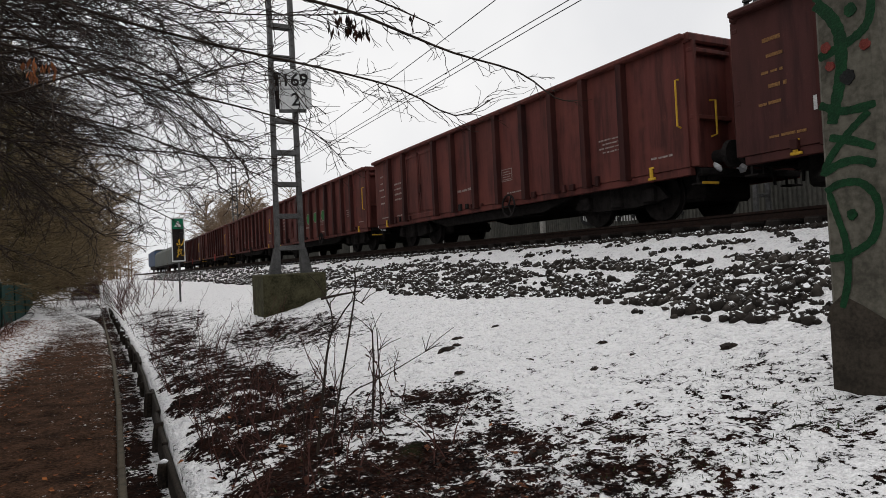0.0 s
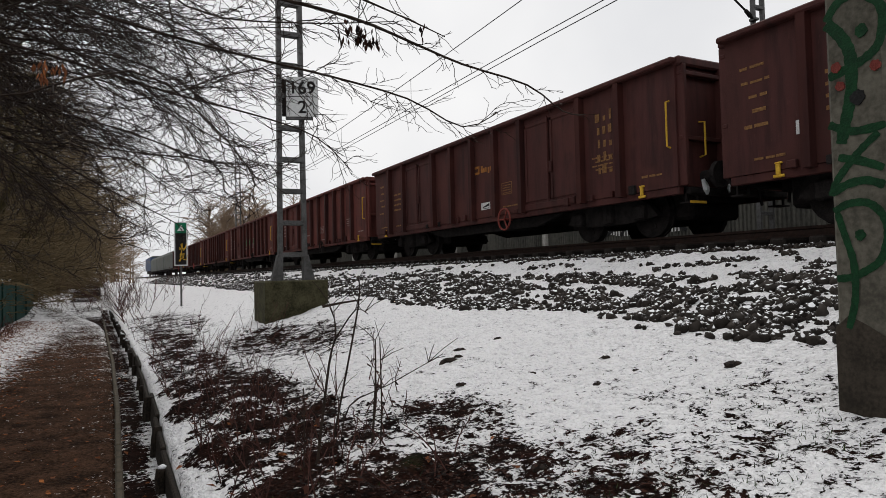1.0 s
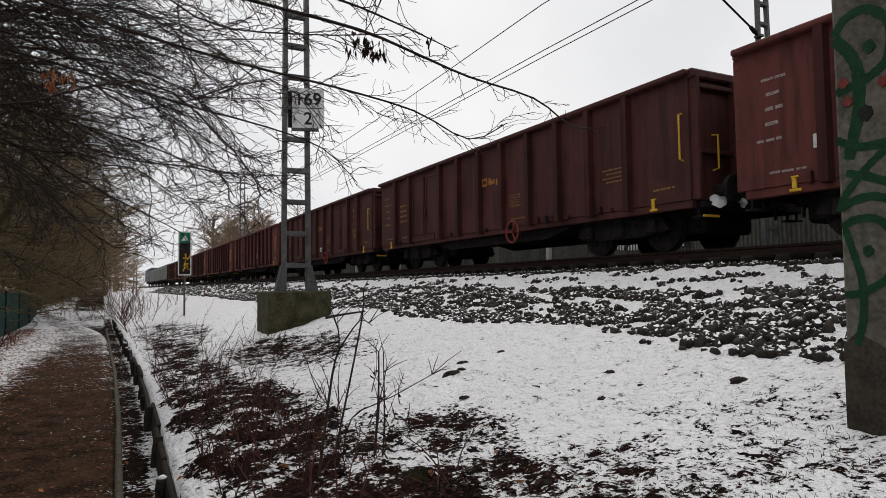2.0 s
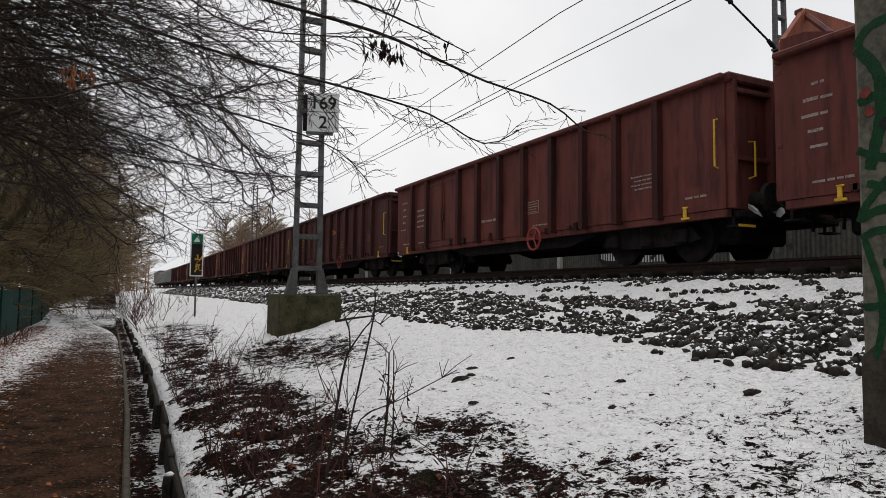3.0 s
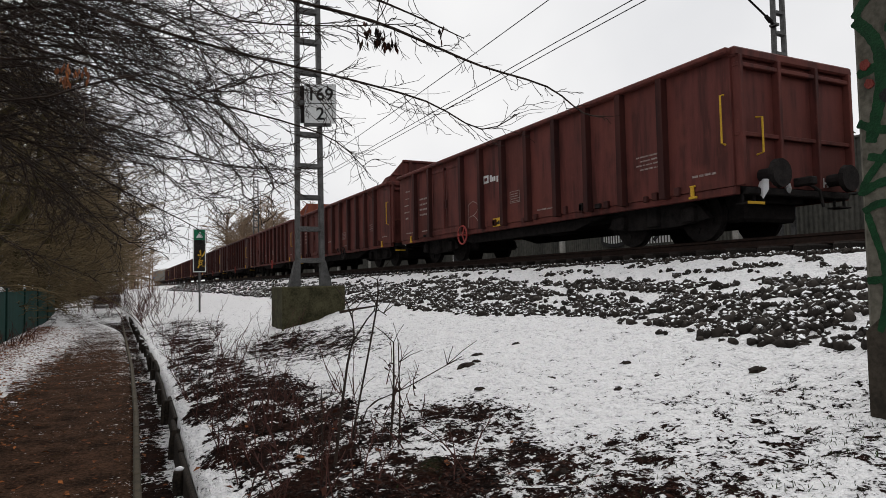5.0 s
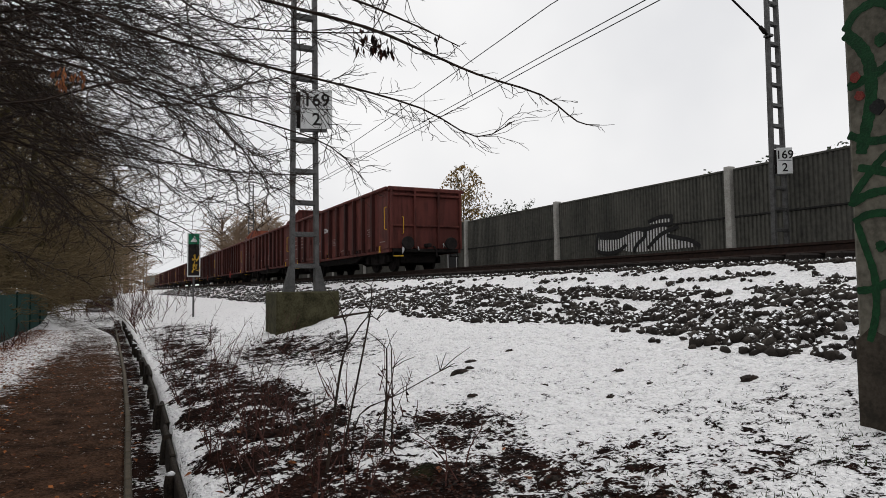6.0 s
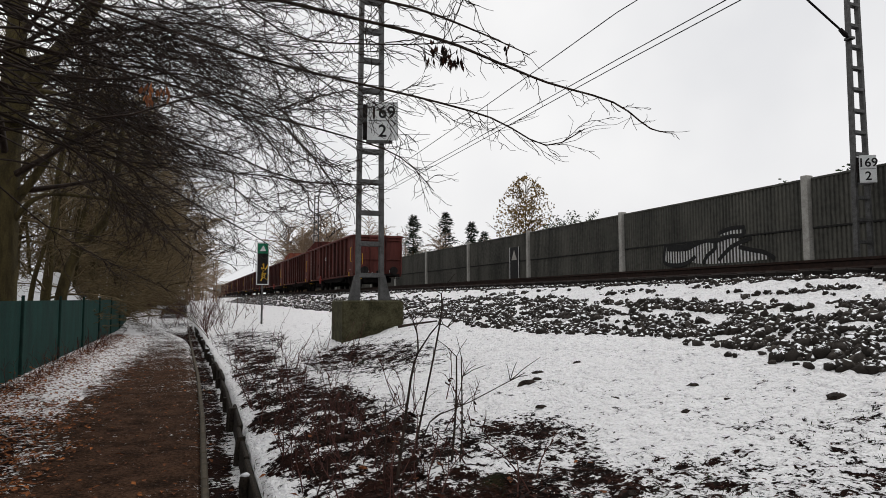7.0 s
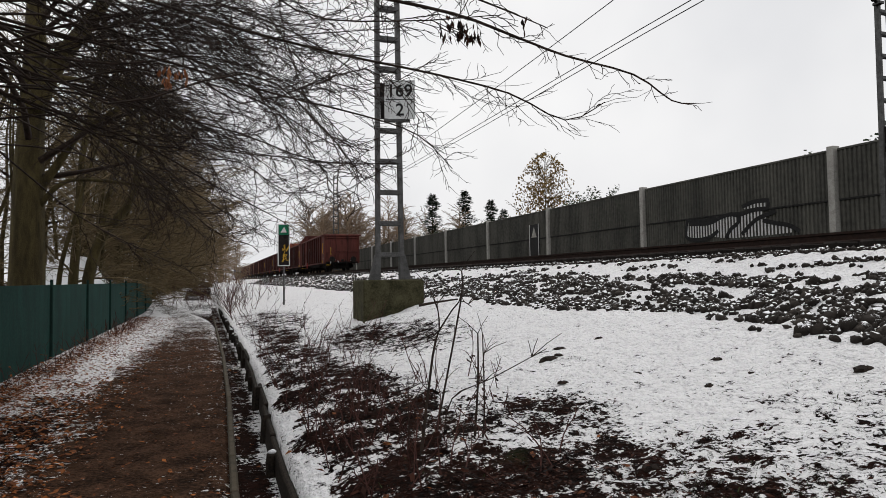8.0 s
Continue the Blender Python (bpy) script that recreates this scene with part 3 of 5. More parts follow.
# ------------------------------------------------------------ the pillar
def stroke(pts, width, x, rng=None):
    """A flat painted stroke on a wall that faces the path, (along, up) points."""
    m = M()
    n = len(pts)
    ring_a, ring_b = [], []
    for i, p in enumerate(pts):
        a, b = Vector(pts[max(i - 1, 0)]), Vector(pts[min(i + 1, n - 1)])
        d = (b - a).normalized()
        w = width * (0.5 if 0 < i < n - 1 else 0.38) * (rng.uniform(0.88, 1.12) if rng else 1.0)
        ring_a.append((p[0] - d.y * w, p[1] + d.x * w))
        ring_b.append((p[0] + d.y * w, p[1] - d.x * w))
    for i in range(n - 1):
        m.quad(*[(x, u, v) for u, v in (ring_a[i], ring_a[i + 1], ring_b[i + 1], ring_b[i])])
    return m


def smooth_line(pts, n=5):
    """A rounded line through the points."""
    out = []
    for i in range(len(pts) - 1):
        p0, p1, p2, p3 = [Vector(pts[min(max(j, 0), len(pts) - 1)]) for j in (i - 1, i, i + 1, i + 2)]
        for s in range(n):
            u = s / n
            out.append(tuple(0.5 * (2 * p1 + (p2 - p0) * u + (2 * p0 - 5 * p1 + 4 * p2 - p3) * u * u + (3 * p1 - p0 - 3 * p2 + p3) * u ** 3)))
    return out + [tuple(pts[-1])]


def build_pillar():
    t = thing("concrete_pillar", "concrete pillar sprayed with green graffiti, standing in snow", "pillar", pose(4.02, 2.44, 0.5, 0, 0, 0))
    part("shaft", M().box(0, 0.42, -0.36, 0, -0.3, 5.2, 0.028), MAT["concrete"], t)
    part("dark_coat", M().prism([(0.003, 0.0), (-0.363, 0.0), (-0.363, 0.62), (-0.2, 0.72), (-0.08, 0.78), (0.003, 0.70)], "x", -0.004, 0.424), MAT["coat"], t, "dark brown coating at the foot")
    lines = [([(-0.02, 2.58), (-0.10, 2.48), (-0.15, 2.37), (-0.16, 2.24), (-0.15, 2.10), (-0.11, 1.94), (-0.08, 1.82)], 0.072),
             ([(-0.02, 2.59), (-0.09, 2.68), (-0.22, 2.70), (-0.34, 2.58), (-0.34, 2.43), (-0.31, 2.35), (-0.24, 2.30), (-0.15, 2.27), (-0.02, 2.24)], 0.055),
             ([(-0.01, 1.95), (-0.13, 1.89), (-0.23, 1.88), (-0.34, 1.89)], 0.05),
             ([(-0.30, 1.85), (-0.21, 1.78), (-0.12, 1.69), (-0.04, 1.59), (-0.01, 1.51)], 0.045),
             ([(-0.06, 1.74), (-0.19, 1.70), (-0.32, 1.64)], 0.05),
             ([(-0.02, 1.53), (-0.11, 1.57), (-0.22, 1.58), (-0.32, 1.54)], 0.05),
             ([(-0.02, 1.41), (-0.10, 1.45), (-0.21, 1.45), (-0.28, 1.40), (-0.32, 1.32), (-0.32, 1.22), (-0.28, 1.11), (-0.20, 1.05), (-0.11, 1.01), (-0.02, 1.0)], 0.046),
             ([(-0.04, 1.40), (-0.08, 1.26), (-0.12, 1.12), (-0.13, 1.0), (-0.12, 0.85), (-0.08, 0.70)], 0.045)]
    for i, (l, w) in enumerate(lines):
        part("graffiti_stroke", stroke(smooth_line(l, 7), w, -0.002 - 0.0006 * i, random.Random(i)), MAT["green"], t)
    rng = random.Random(17)
    for i, (u, v, r, mat) in enumerate(((-0.23, 2.47, 0.036, "green"), (-0.17, 1.26, 0.030, "green"), (-0.19, 2.08, 0.042, "ink"), (-0.07, 2.29, 0.03, "redspray"), (-0.09, 2.17, 0.028, "redspray"), (-0.30, 2.24, 0.03, "redspray"))):
        rim = [(u + r * q * math.cos(a), v + r * q * 1.1 * math.sin(a)) for a, q in [(2 * math.pi * j / 18, rng.uniform(0.85, 1.12)) for j in range(18)]]
        part("graffiti_spot", M().prism(rim, "x", -0.0085 - 0.0004 * i, -0.001), MAT[mat], t)


build_pillar()


def build_wall_paint():
    t = thing("wall_graffiti", "white and black graffiti sprayed on the ribbed noise barrier", "graffiti", pose(WALL_X - 0.05, 0, 0))
    white = [(23.7, 3.80, 3.12), (22.9, 3.72, 3.05), (22.2, 3.72, 3.1), (21.7, 3.85, 3.0), (21.0, 3.9, 2.95), (20.6, 3.9, 2.95), (19.6, 3.95, 2.95), (19.3, 3.5, 2.95), (18.3, 3.22, 2.98)]
    y = 18.25
    while y < 23.75:
        hi = lerp(y, [(u, v) for u, v, w in white[::-1]])
        lo = lerp(y, [(u, w) for u, v, w in white[::-1]])
        part("white_stripe", M().box(-0.004, 0.0, y, y + 0.075, lo, hi), MAT["white"], t)
        if 19.3 < y < 20.4:
            part("white_stripe", M().box(-0.004, 0.0, y, y + 0.075, 4.06, 4.22), MAT["white"], t)
        y += 0.165
    for i, l in enumerate([[(23.75, 3.91), (23.27, 3.84), (22.58, 3.78), (22.02, 3.92)], [(23.75, 3.91), (23.83, 3.5), (23.79, 3.12), (23.08, 2.99), (22.39, 3.07), (21.89, 3.31)],
                           [(23.64, 3.72), (23.05, 3.68), (22.36, 3.67), (21.7, 3.85), (21.18, 3.92), (20.78, 3.84)], [(20.78, 3.9), (20.79, 3.57), (21.21, 3.3), (21.48, 2.97)],
                           [(20.78, 3.84), (20.0, 3.98), (19.36, 3.98), (19.25, 4.2)], [(20.57, 4.16), (19.9, 4.3), (19.2, 4.27)], [(18.92, 3.84), (19.55, 3.69), (20.02, 3.51), (20.62, 3.07)],
                           [(19.55, 3.54), (18.94, 3.38), (18.35, 3.25), (17.88, 2.99)]]):
        part("black_line", stroke(smooth_line(l), 0.17, -0.008 - 0.001 * i), MAT["ink"], t)
    s = thing("barrier_door_sign", "narrow dark panel with white borders and yellow triangle", "sign", pose(WALL_X - 0.12, 38.2, 2.3))
    part("panel", M().box(0, 0.05, -0.65, 0.65, 0, 2.6, 0.01), MAT["ink"], s)
    for y in (-0.65, 0.59):
        part("border", M().box(-0.02, 0.0, y, y + 0.06, 0, 2.6), MAT["white"], s)
    part("triangle", M().prism([(-0.35, 1.75), (0.35, 1.75), (0, 2.4)], "x", -0.02, 0.0), MAT["post"], s)


build_wall_paint()


def build_cantilever():
    t = thing("cantilever_arm", "steel cantilever arm with insulator on a lattice mast", "cantilever", pose(18.35, 13.5, 9.35))
    part("strut", M().tube([(-0.35, 0, 0.22), (-2.0, 0, 1.1), (-3.6, 0, 2.1)], 0.032, 8), MAT["black"], t)
    part("insulator", M().tube([(0.0, 0, 0.0), (-0.12, 0, 0.07), (-0.13, 0, 0.08), (-0.35, 0, 0.22)], [0.04, 0.05, 0.075, 0.06], 8), MAT["black"], t)
    part("clamp", M().box(-0.06, 0.12, -0.12, 0.12, -0.05, 0.03, 0.01), MAT["steel"], t)
    part("arm", M().tube([(-2.0, 0, 1.1), (-5.0, 0, 1.5)], 0.03, 8), MAT["black"], t)
    part("joint", M().disc((-2.0, 0, 1.1), (0, 1, 0), 0.06, 0.1, 10), MAT["black"], t)
    part("stay_rod", M().tube([(-2.0, 0, 1.12), (-1.6, 0, 1.9)], 0.015, 6), MAT["black"], t)


build_cantilever()


# ------------------------------------------------------------ the train
HALF, SIDE, FLOOR, TOP = 6.95, 1.45, 0.82, 3.05
ONE_DOOR = [-5.5, -4.4, -3.35, -2.25, -1.1, 0.03, 1.18, 2.3, 4.45, 5.6]
TWO_DOORS = [-5.6, -4.45, -2.3, -1.15, 0.0, 1.15, 2.3, 4.45, 5.6]


def bars(m, rng, y0, y1, z, h, face=-SIDE - 0.012):
    """A line of worn characters, as small bars."""
    y = y1
    while y > y0 + 0.05:
        w = min(y - y0, rng.uniform(1.2, 3.2) * h)
        low = z + h * rng.uniform(0.12, 0.2)
        m.box(face, face + 0.006, y - w, y, low, low + h * rng.uniform(0.45, 0.6))
        y -= w + rng.uniform(0.3, 0.6) * h


def wheelset():
    m = M()
    for s in (-1, 1):
        m.disc((s * 0.75, 0, 0), (1, 0, 0), 0.46, 0.12, 20)
        m.disc((s * 0.70, 0, 0), (1, 0, 0), 0.49, 0.03, 20)
        for a in range(4):
            c, d = math.cos(a * math.pi / 2), math.sin(a * math.pi / 2)
            m.box(s * 0.82 - 0.01, s * 0.82 + 0.01, -0.05 + 0.25 * c, 0.05 + 0.25 * c, -0.05 + 0.25 * d, 0.05 + 0.25 * d)
    m.tube([(-0.8, 0, 0), (0.8, 0, 0)], 0.08, 8)
    return solid(m.mesh("wheelset", MAT["black"]))


WHEELSET = wheelset()


def wagon(label, paint, ink, seed, raised=False, logo=None, wheel="black", extra="", tag=False, cap=False, wheel_y=-1.6, logo_y=0.0, twin=False):
    rng = random.Random(seed)
    ribs = TWO_DOORS if twin else ONE_DOOR
    doors = [(-4.45, -2.3), (2.3, 4.45)] if twin else [(2.3, 4.45)]
    t = thing("freight_wagon", label, "freight wagon", group="wagons of the freight train")
    for s in (-1, 1):
        m = M()
        m.box(s * SIDE - 0.03, s * SIDE + 0.03, -HALF, HALF, FLOOR, TOP - 0.06)
        side = part("side_wall", m, paint, t)
        part("top_rail", M().box(s * (SIDE + 0.06) - 0.12, s * (SIDE + 0.06) + 0.12, -HALF - 0.06, HALF + 0.06, TOP - 0.10, TOP, 0.025), paint, side)
        part("sole_bar", M().box(s * (SIDE - 0.05) - 0.06, s * (SIDE - 0.05) + 0.06, -HALF, HALF, FLOOR - 0.14, FLOOR - 0.003, 0.01), paint, side)
        for y in ribs:
            o = s * SIDE
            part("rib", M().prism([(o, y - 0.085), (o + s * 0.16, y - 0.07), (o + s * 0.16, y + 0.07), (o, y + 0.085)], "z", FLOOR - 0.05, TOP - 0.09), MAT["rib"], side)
        for a, b in doors:
            o = s * (SIDE + 0.03)
            for u, v in ((a + 0.14, (a + b) / 2 - 0.03), ((a + b) / 2 + 0.03, b - 0.14)):
                d = part("door", M().box(o - 0.02, o + 0.03, u, v, FLOOR + 0.18, TOP - 0.24, 0.012), paint, side)
                fr = M()
                for q in (u, v - 0.07):
                    fr.box(o + s * 0.025 - 0.015, o + s * 0.025 + 0.015, q, q + 0.07, FLOOR + 0.18, TOP - 0.24, 0.005)
                fr.box(o + s * 0.025 - 0.015, o + s * 0.025 + 0.015, u, v, TOP - 0.33, TOP - 0.25, 0.005)
                part("door_frame", fr, paint, side)
            mid = (a + b) / 2
            part("door_bar", M().tube([(o + s * 0.09, mid, FLOOR + 0.12), (o + s * 0.09, mid, TOP - 0.22)], 0.018, 6), paint, side)
            part("latch", M().box(o + s * 0.05 - 0.03, o + s * 0.05 + 0.04, mid - 0.10, mid + 0.10, FLOOR + 0.75, FLOOR + 1.0, 0.015), MAT["dark"], side)
            part("door_sill", M().box(o - 0.02, o + 0.05, a + 0.05, b - 0.05, FLOOR - 0.02, FLOOR + 0.13, 0.015), paint, side)
    for s in (-1, 1):
        y = s * HALF
        end = part("end_wall", M().box(-SIDE + 0.03, SIDE - 0.03, y - 0.03, y + 0.03, FLOOR, TOP - 0.05), paint, t)
        part("end_rail", M().box(-SIDE - 0.06, SIDE + 0.06, y - 0.08 + s * 0.05, y + 0.08 + s * 0.05, TOP - 0.14, TOP + 0.02, 0.03), paint, end)
        part("end_rail", M().box(-SIDE, SIDE, y - 0.06 + s * 0.08, y + 0.06 + s * 0.08, TOP - 0.31, TOP - 0.23, 0.015), paint, end)
        part("end_rail", M().box(-SIDE, SIDE, y - 0.05 + s * 0.07, y + 0.05 + s * 0.07, FLOOR + 0.80, FLOOR + 0.87, 0.01), paint, end)
        for x in (-SIDE + 0.05, -0.48, 0.48, SIDE - 0.05):
            part("end_rib", M().box(x - 0.04, x + 0.04, y - 0.02 + min(0, s * 0.14), y + 0.02 + max(0, s * 0.14), FLOOR, TOP - 0.12, 0.01), paint, end)
        beam = part("buffer_beam", M().box(-1.32, 1.32, y - 0.10, y + 0.10, 0.68, FLOOR - 0.02, 0.02), MAT["black"], t)
        for x in (-0.875, 0.875):
            part("buffer", M().tube([(x, y, 1.0), (x, y + s * 0.34, 1.0)], 0.11, 10).tube([(x, y + s * 0.34, 1.0), (x, y + s * 0.42, 1.0)], [0.24, 0.23], 14), MAT["black"], beam)
        part("coupling", M().box(-0.08, 0.08, min(y, y + s * 0.36), max(y, y + s * 0.36), 0.86, 1.0, 0.02), MAT["black"], beam)
        part("brake_hose", M().tube([(0.3, y + s * 0.05, 0.92), (0.32, y + s * 0.22, 0.78), (0.34, y + s * 0.26, 0.5)], 0.03, 6), MAT["black"], beam)
        for x in (-SIDE + 0.28, SIDE - 0.28):
            part("step", M().box(x - 0.16, x + 0.16, y - 0.12, y + 0.12, 0.52, 0.55, 0.006).box(x - 0.15, x - 0.12, y - 0.02, y + 0.02, 0.55, 0.9).box(x + 0.12, x + 0.15, y - 0.02, y + 0.02, 0.55, 0.9), MAT["black"], beam)
        if raised:
            hood = M().prism([(-SIDE - 0.02, TOP - 0.02), (-SIDE - 0.02, TOP + 0.20), (-0.95, TOP + 0.80), (0.95, TOP + 0.80), (SIDE + 0.02, TOP + 0.20), (SIDE + 0.02, TOP - 0.02)], "y", y - 0.05, y + 0.05)
            # the front end's colour carries the light that falls on its inner face
            part("raised_end", hood, paint if s < 0 else MAT["orange"], end, "raised end of the wagon")
            for q in (-1, 1):
                o = q * (SIDE + 0.01)
                part("raised_wing", M().prism([(y, TOP - 0.02), (y - s * 1.3, TOP - 0.02), (y - s * 0.8, TOP + 0.06), (y - s * 0.4, TOP + 0.20), (y, TOP + 0.22)], "x", o - 0.03, o + 0.03), paint, end)
                part("brace", M().tube([(q * 0.9, y, TOP + 0.74), (q * 1.3, y - s * 0.75, TOP + 0.02)], 0.05, 6), paint, end)
            part("end_rail", M().box(-0.98, 0.98, y - 0.07 + s * 0.06, y + 0.07 + s * 0.06, TOP + 0.74, TOP + 0.83, 0.02), paint, end)
            part("end_rail", M().box(-1.4, 1.4, y - 0.06 + s * 0.06, y + 0.06 + s * 0.06, TOP + 0.22, TOP + 0.30, 0.02), paint, end)
            for x in (-0.7, 0.7):
                part("end_rib", M().box(x - 0.05, x + 0.05, y + min(0, s * 0.14), y + max(0, s * 0.14), TOP - 0.1, TOP + 0.80, 0.01), paint, end)
        m = M()
        for x in (-0.62, 0.70):
            for dx in (0, 0.1):
                m.box(x + dx, x + dx + 0.03, y + s * 0.035 - 0.004, y + s * 0.035 + 0.004, FLOOR + 0.06, FLOOR + 0.22)
            m.box(x, x + 0.13, y + s * 0.035 - 0.004, y + s * 0.035 + 0.004, FLOOR + 0.12, FLOOR + 0.15)
        tagged(part("end_marks", m, MAT["white"], end, "white H marks"), kind="stuff")
        bog = part("bogie", M().box(-0.25, 0.25, s * 4.75 - 0.35, s * 4.75 + 0.35, 0.42, 0.80, 0.04), MAT["black"], t)
        for q in (-1, 1):
            x = q * 1.0
            part("side_frame", M().prism([(s * 4.75 - 1.3, 0.40), (s * 4.75 - 1.1, 0.62), (s * 4.75 - 0.6, 0.86), (s * 4.75 + 0.6, 0.86), (s * 4.75 + 1.15, 0.70), (s * 4.75 + 1.35, 0.40),
                 (s * 4.75 + 1.0, 0.34), (s * 4.75 + 0.5, 0.30), (s * 4.75 - 0.5, 0.30), (s * 4.75 - 1.0, 0.34)], "x", x - 0.06, x + 0.06), MAT["black"], bog)
            for dy in (-0.9, 0.9):
                part("axle_box", M().box(x - 0.12 + q * 0.06, x + 0.12 + q * 0.06, s * 4.75 + dy - 0.14, s * 4.75 + dy + 0.14, 0.34, 0.62, 0.03), MAT["black"], bog)
            part("spring", M().tube([(x + q * 0.04, s * 4.75, 0.34), (x + q * 0.04, s * 4.75, 0.72)], 0.16, 10), MAT["black"], bog)
        # added black block that stands in for the deep shade between the side frames
        part("bogie_shade_fill", M().box(-0.66, 0.66, s * 4.75 - 1.75, s * 4.75 + 1.75, 0.30, 0.84, 0.06), MAT["black"], bog)
        for dy in (-0.9, 0.9):
            part("wheelset", WHEELSET, None, t, at=pose(0, s * 4.75 + dy, 0.46))
    part("floor", M().box(-SIDE + 0.03, SIDE - 0.03, -HALF + 0.03, HALF - 0.03, FLOOR - 0.04, FLOOR + 0.03), MAT["black"], t)
    part("underframe", M().box(-0.5, 0.5, -HALF + 0.2, HALF - 0.2, 0.60, FLOOR - 0.05, 0.02), MAT["black"], t)
    for y0, y1, z0 in ((-1.7, -0.7, 0.45), (0.9, 2.1, 0.5)):
        part("brake_gear", M().box(-1.1, -0.45, y0, y1, z0, 0.9, 0.04).tube([(-0.8, y0 - 0.7, 0.68), (-0.8, y1 + 0.7, 0.68)], 0.05, 6), MAT["black"], t)
    for q in (-1, 1):
        part("side_girder", M().prism([(-3.4, FLOOR - 0.13), (3.4, FLOOR - 0.13), (2.4, 0.46), (-2.4, 0.46)], "x", q * 1.12 - 0.05, q * 1.12 + 0.05), MAT["black"], t)
    part("load", M().box(-SIDE + 0.04, SIDE - 0.04, -HALF + 0.05, HALF - 0.05, FLOOR + 0.04, 1.7), MAT["black"], t)
    # brake hand wheel on the near side, and what is painted on it
    hw = M()
    n = 18
    ring = [(-SIDE - 0.14, wheel_y + 0.26 * math.cos(2 * math.pi * i / n), 0.68 + 0.26 * math.sin(2 * math.pi * i / n)) for i in range(n + 1)]
    hw.tube(ring, 0.025, 5, caps=False)
    for i in (0, 6, 12):
        hw.tube([(-SIDE - 0.14, wheel_y, 0.68), ring[i]], 0.02, 5)
    hw.tube([(-SIDE - 0.14, wheel_y, 0.68), (-SIDE + 0.1, wheel_y, 0.68)], 0.03, 6)
    part("hand_wheel", hw, MAT[wheel], t, "spoked brake hand wheel")
    near = -SIDE - 0.036
    m = M()
    for i in range(5):
        a = rng.uniform(0.0, 0.15)
        bars(m, rng, 6.15 + a, 6.72 - rng.uniform(0, 0.25), 2.42 - i * 0.23, rng.uniform(0.07, 0.11), near)
    for i in range(4):
        bars(m, rng, 4.62 + rng.uniform(0, 0.15), 5.35, 2.02 - i * 0.17, 0.10, near)
    bars(m, rng, 4.8, 5.2, 0.98, 0.07, near)
    bars(m, rng, 5.9, 6.5, 1.0, 0.07, near)
    bars(m, rng, -6.6, -6.1, 1.05, 0.07, near)
    for i in range(4):
        bars(m, rng, -5.35, -4.75 - 0.1 * (i % 2), 1.62 - i * 0.08, 0.05, near)
    bars(m, rng, -2.1, -1.4, 0.98, 0.06, near)
    if not logo:
        bars(m, rng, 0.15, 1.05, 1.28, 0.11, near)
    tagged(part("lettering", m, ink, t, "worn painted lettering"), kind="stuff")
    fr = M()
    pan, down = (logo_y - 0.53 if logo else -0.7), 0.36
    for y0, y1, z0, z1 in ((-0.95, -0.5, 1.66, 1.675), (-0.95, -0.5, 1.94, 1.955), (-0.95, -0.935, 1.66, 1.95), (-0.515, -0.5, 1.66, 1.95)):
        fr.box(near, near + 0.006, y0 + pan, y1 + pan, z0 - down, z1 - down)
    for i in range(4):
        bars(fr, rng, -0.90 + pan, -0.55 + pan, 1.69 - down + i * 0.06, 0.035, near)
    tagged(part("inspection_panel", fr, ink, t, "small framed lettering panel"), kind="stuff")
    part("label_plate", M().box(near - 0.004, near + 0.004, 5.68, 5.80, 1.28, 1.48), MAT["white"], t, "white paper label")
    if logo:
        m = M()
        q, z = logo_y, 1.98
        m.box(near, near + 0.006, q + 0.02, q + 0.09, z, z + 0.21).box(near, near + 0.006, q + 0.25, q + 0.32, z, z + 0.21).box(near, near + 0.006, q + 0.09, q + 0.25, z + 0.15, z + 0.21)
        m.box(near, near + 0.006, q + 0.09, q + 0.25, z, z + 0.06)
        for i, (w, h) in enumerate(((0.10, 0.18), (0.08, 0.12), (0.055, 0.12), (0.08, 0.15), (0.08, 0.12))):
            y = q - 0.05 - i * 0.115
            low = z + (0.01 if i != 3 else -0.03)
            m.box(near, near + 0.006, y - w, y, low, low + h, 0.0025)
        tagged(part("logo", m, MAT[logo], t, "painted operator logo"), kind="stuff")
    if "yellow_sign" in extra:
        part("warning_sign", M().box(near - 0.004, near + 0.004, 0.25, 0.65, 0.78, 1.0), MAT["yellow"], t, "yellow warning sign")
        part("sign_mark", M().prism([(0.31, 0.83), (0.57, 0.83), (0.33, 0.94), (0.31, 0.90)], "x", near - 0.008, near - 0.004), MAT["ink"], t)
    if "white_sign" in extra:
        part("paper_sign", M().box(near - 0.004, near + 0.004, -0.80, -0.37, 1.02, 1.20), MAT["white"], t, "white sheet with a dark stroke")
        part("sign_mark", M().prism([(-0.77, 1.10), (-0.45, 1.07), (-0.45, 1.09), (-0.77, 1.17)], "x", near - 0.008, near - 0.004).box(near - 0.008, near - 0.004, -0.75, -0.45, 1.04, 1.055), MAT["ink"], t)
    if tag:
        m = M()
        for i in range(5):
            for j in range(3):
                y, z = -4.9 - 0.17 * j - 0.1, 2.35 - 0.26 * i
                m.box(near - 0.002, near + 0.004, y, y + rng.uniform(0.04, 0.13), z, z + rng.uniform(0.06, 0.2))
        tagged(part("spray_tag", m, MAT["faintyellow"], t, "yellow sprayed tag"), kind="stuff")
    for y in (-6.1, 6.1):
        part("lifting_hook", M().box(near - 0.03, near + 0.01, y - 0.07, y + 0.05, 0.90, 0.93, 0.01).box(near - 0.03, near + 0.01, y - 0.035, y + 0.035, 0.74, 0.905, 0.01).box(near - 0.03, near + 0.01, y - 0.10, y + 0.08, 0.70, 0.745, 0.01), MAT["yellow"], t, "yellow hook")
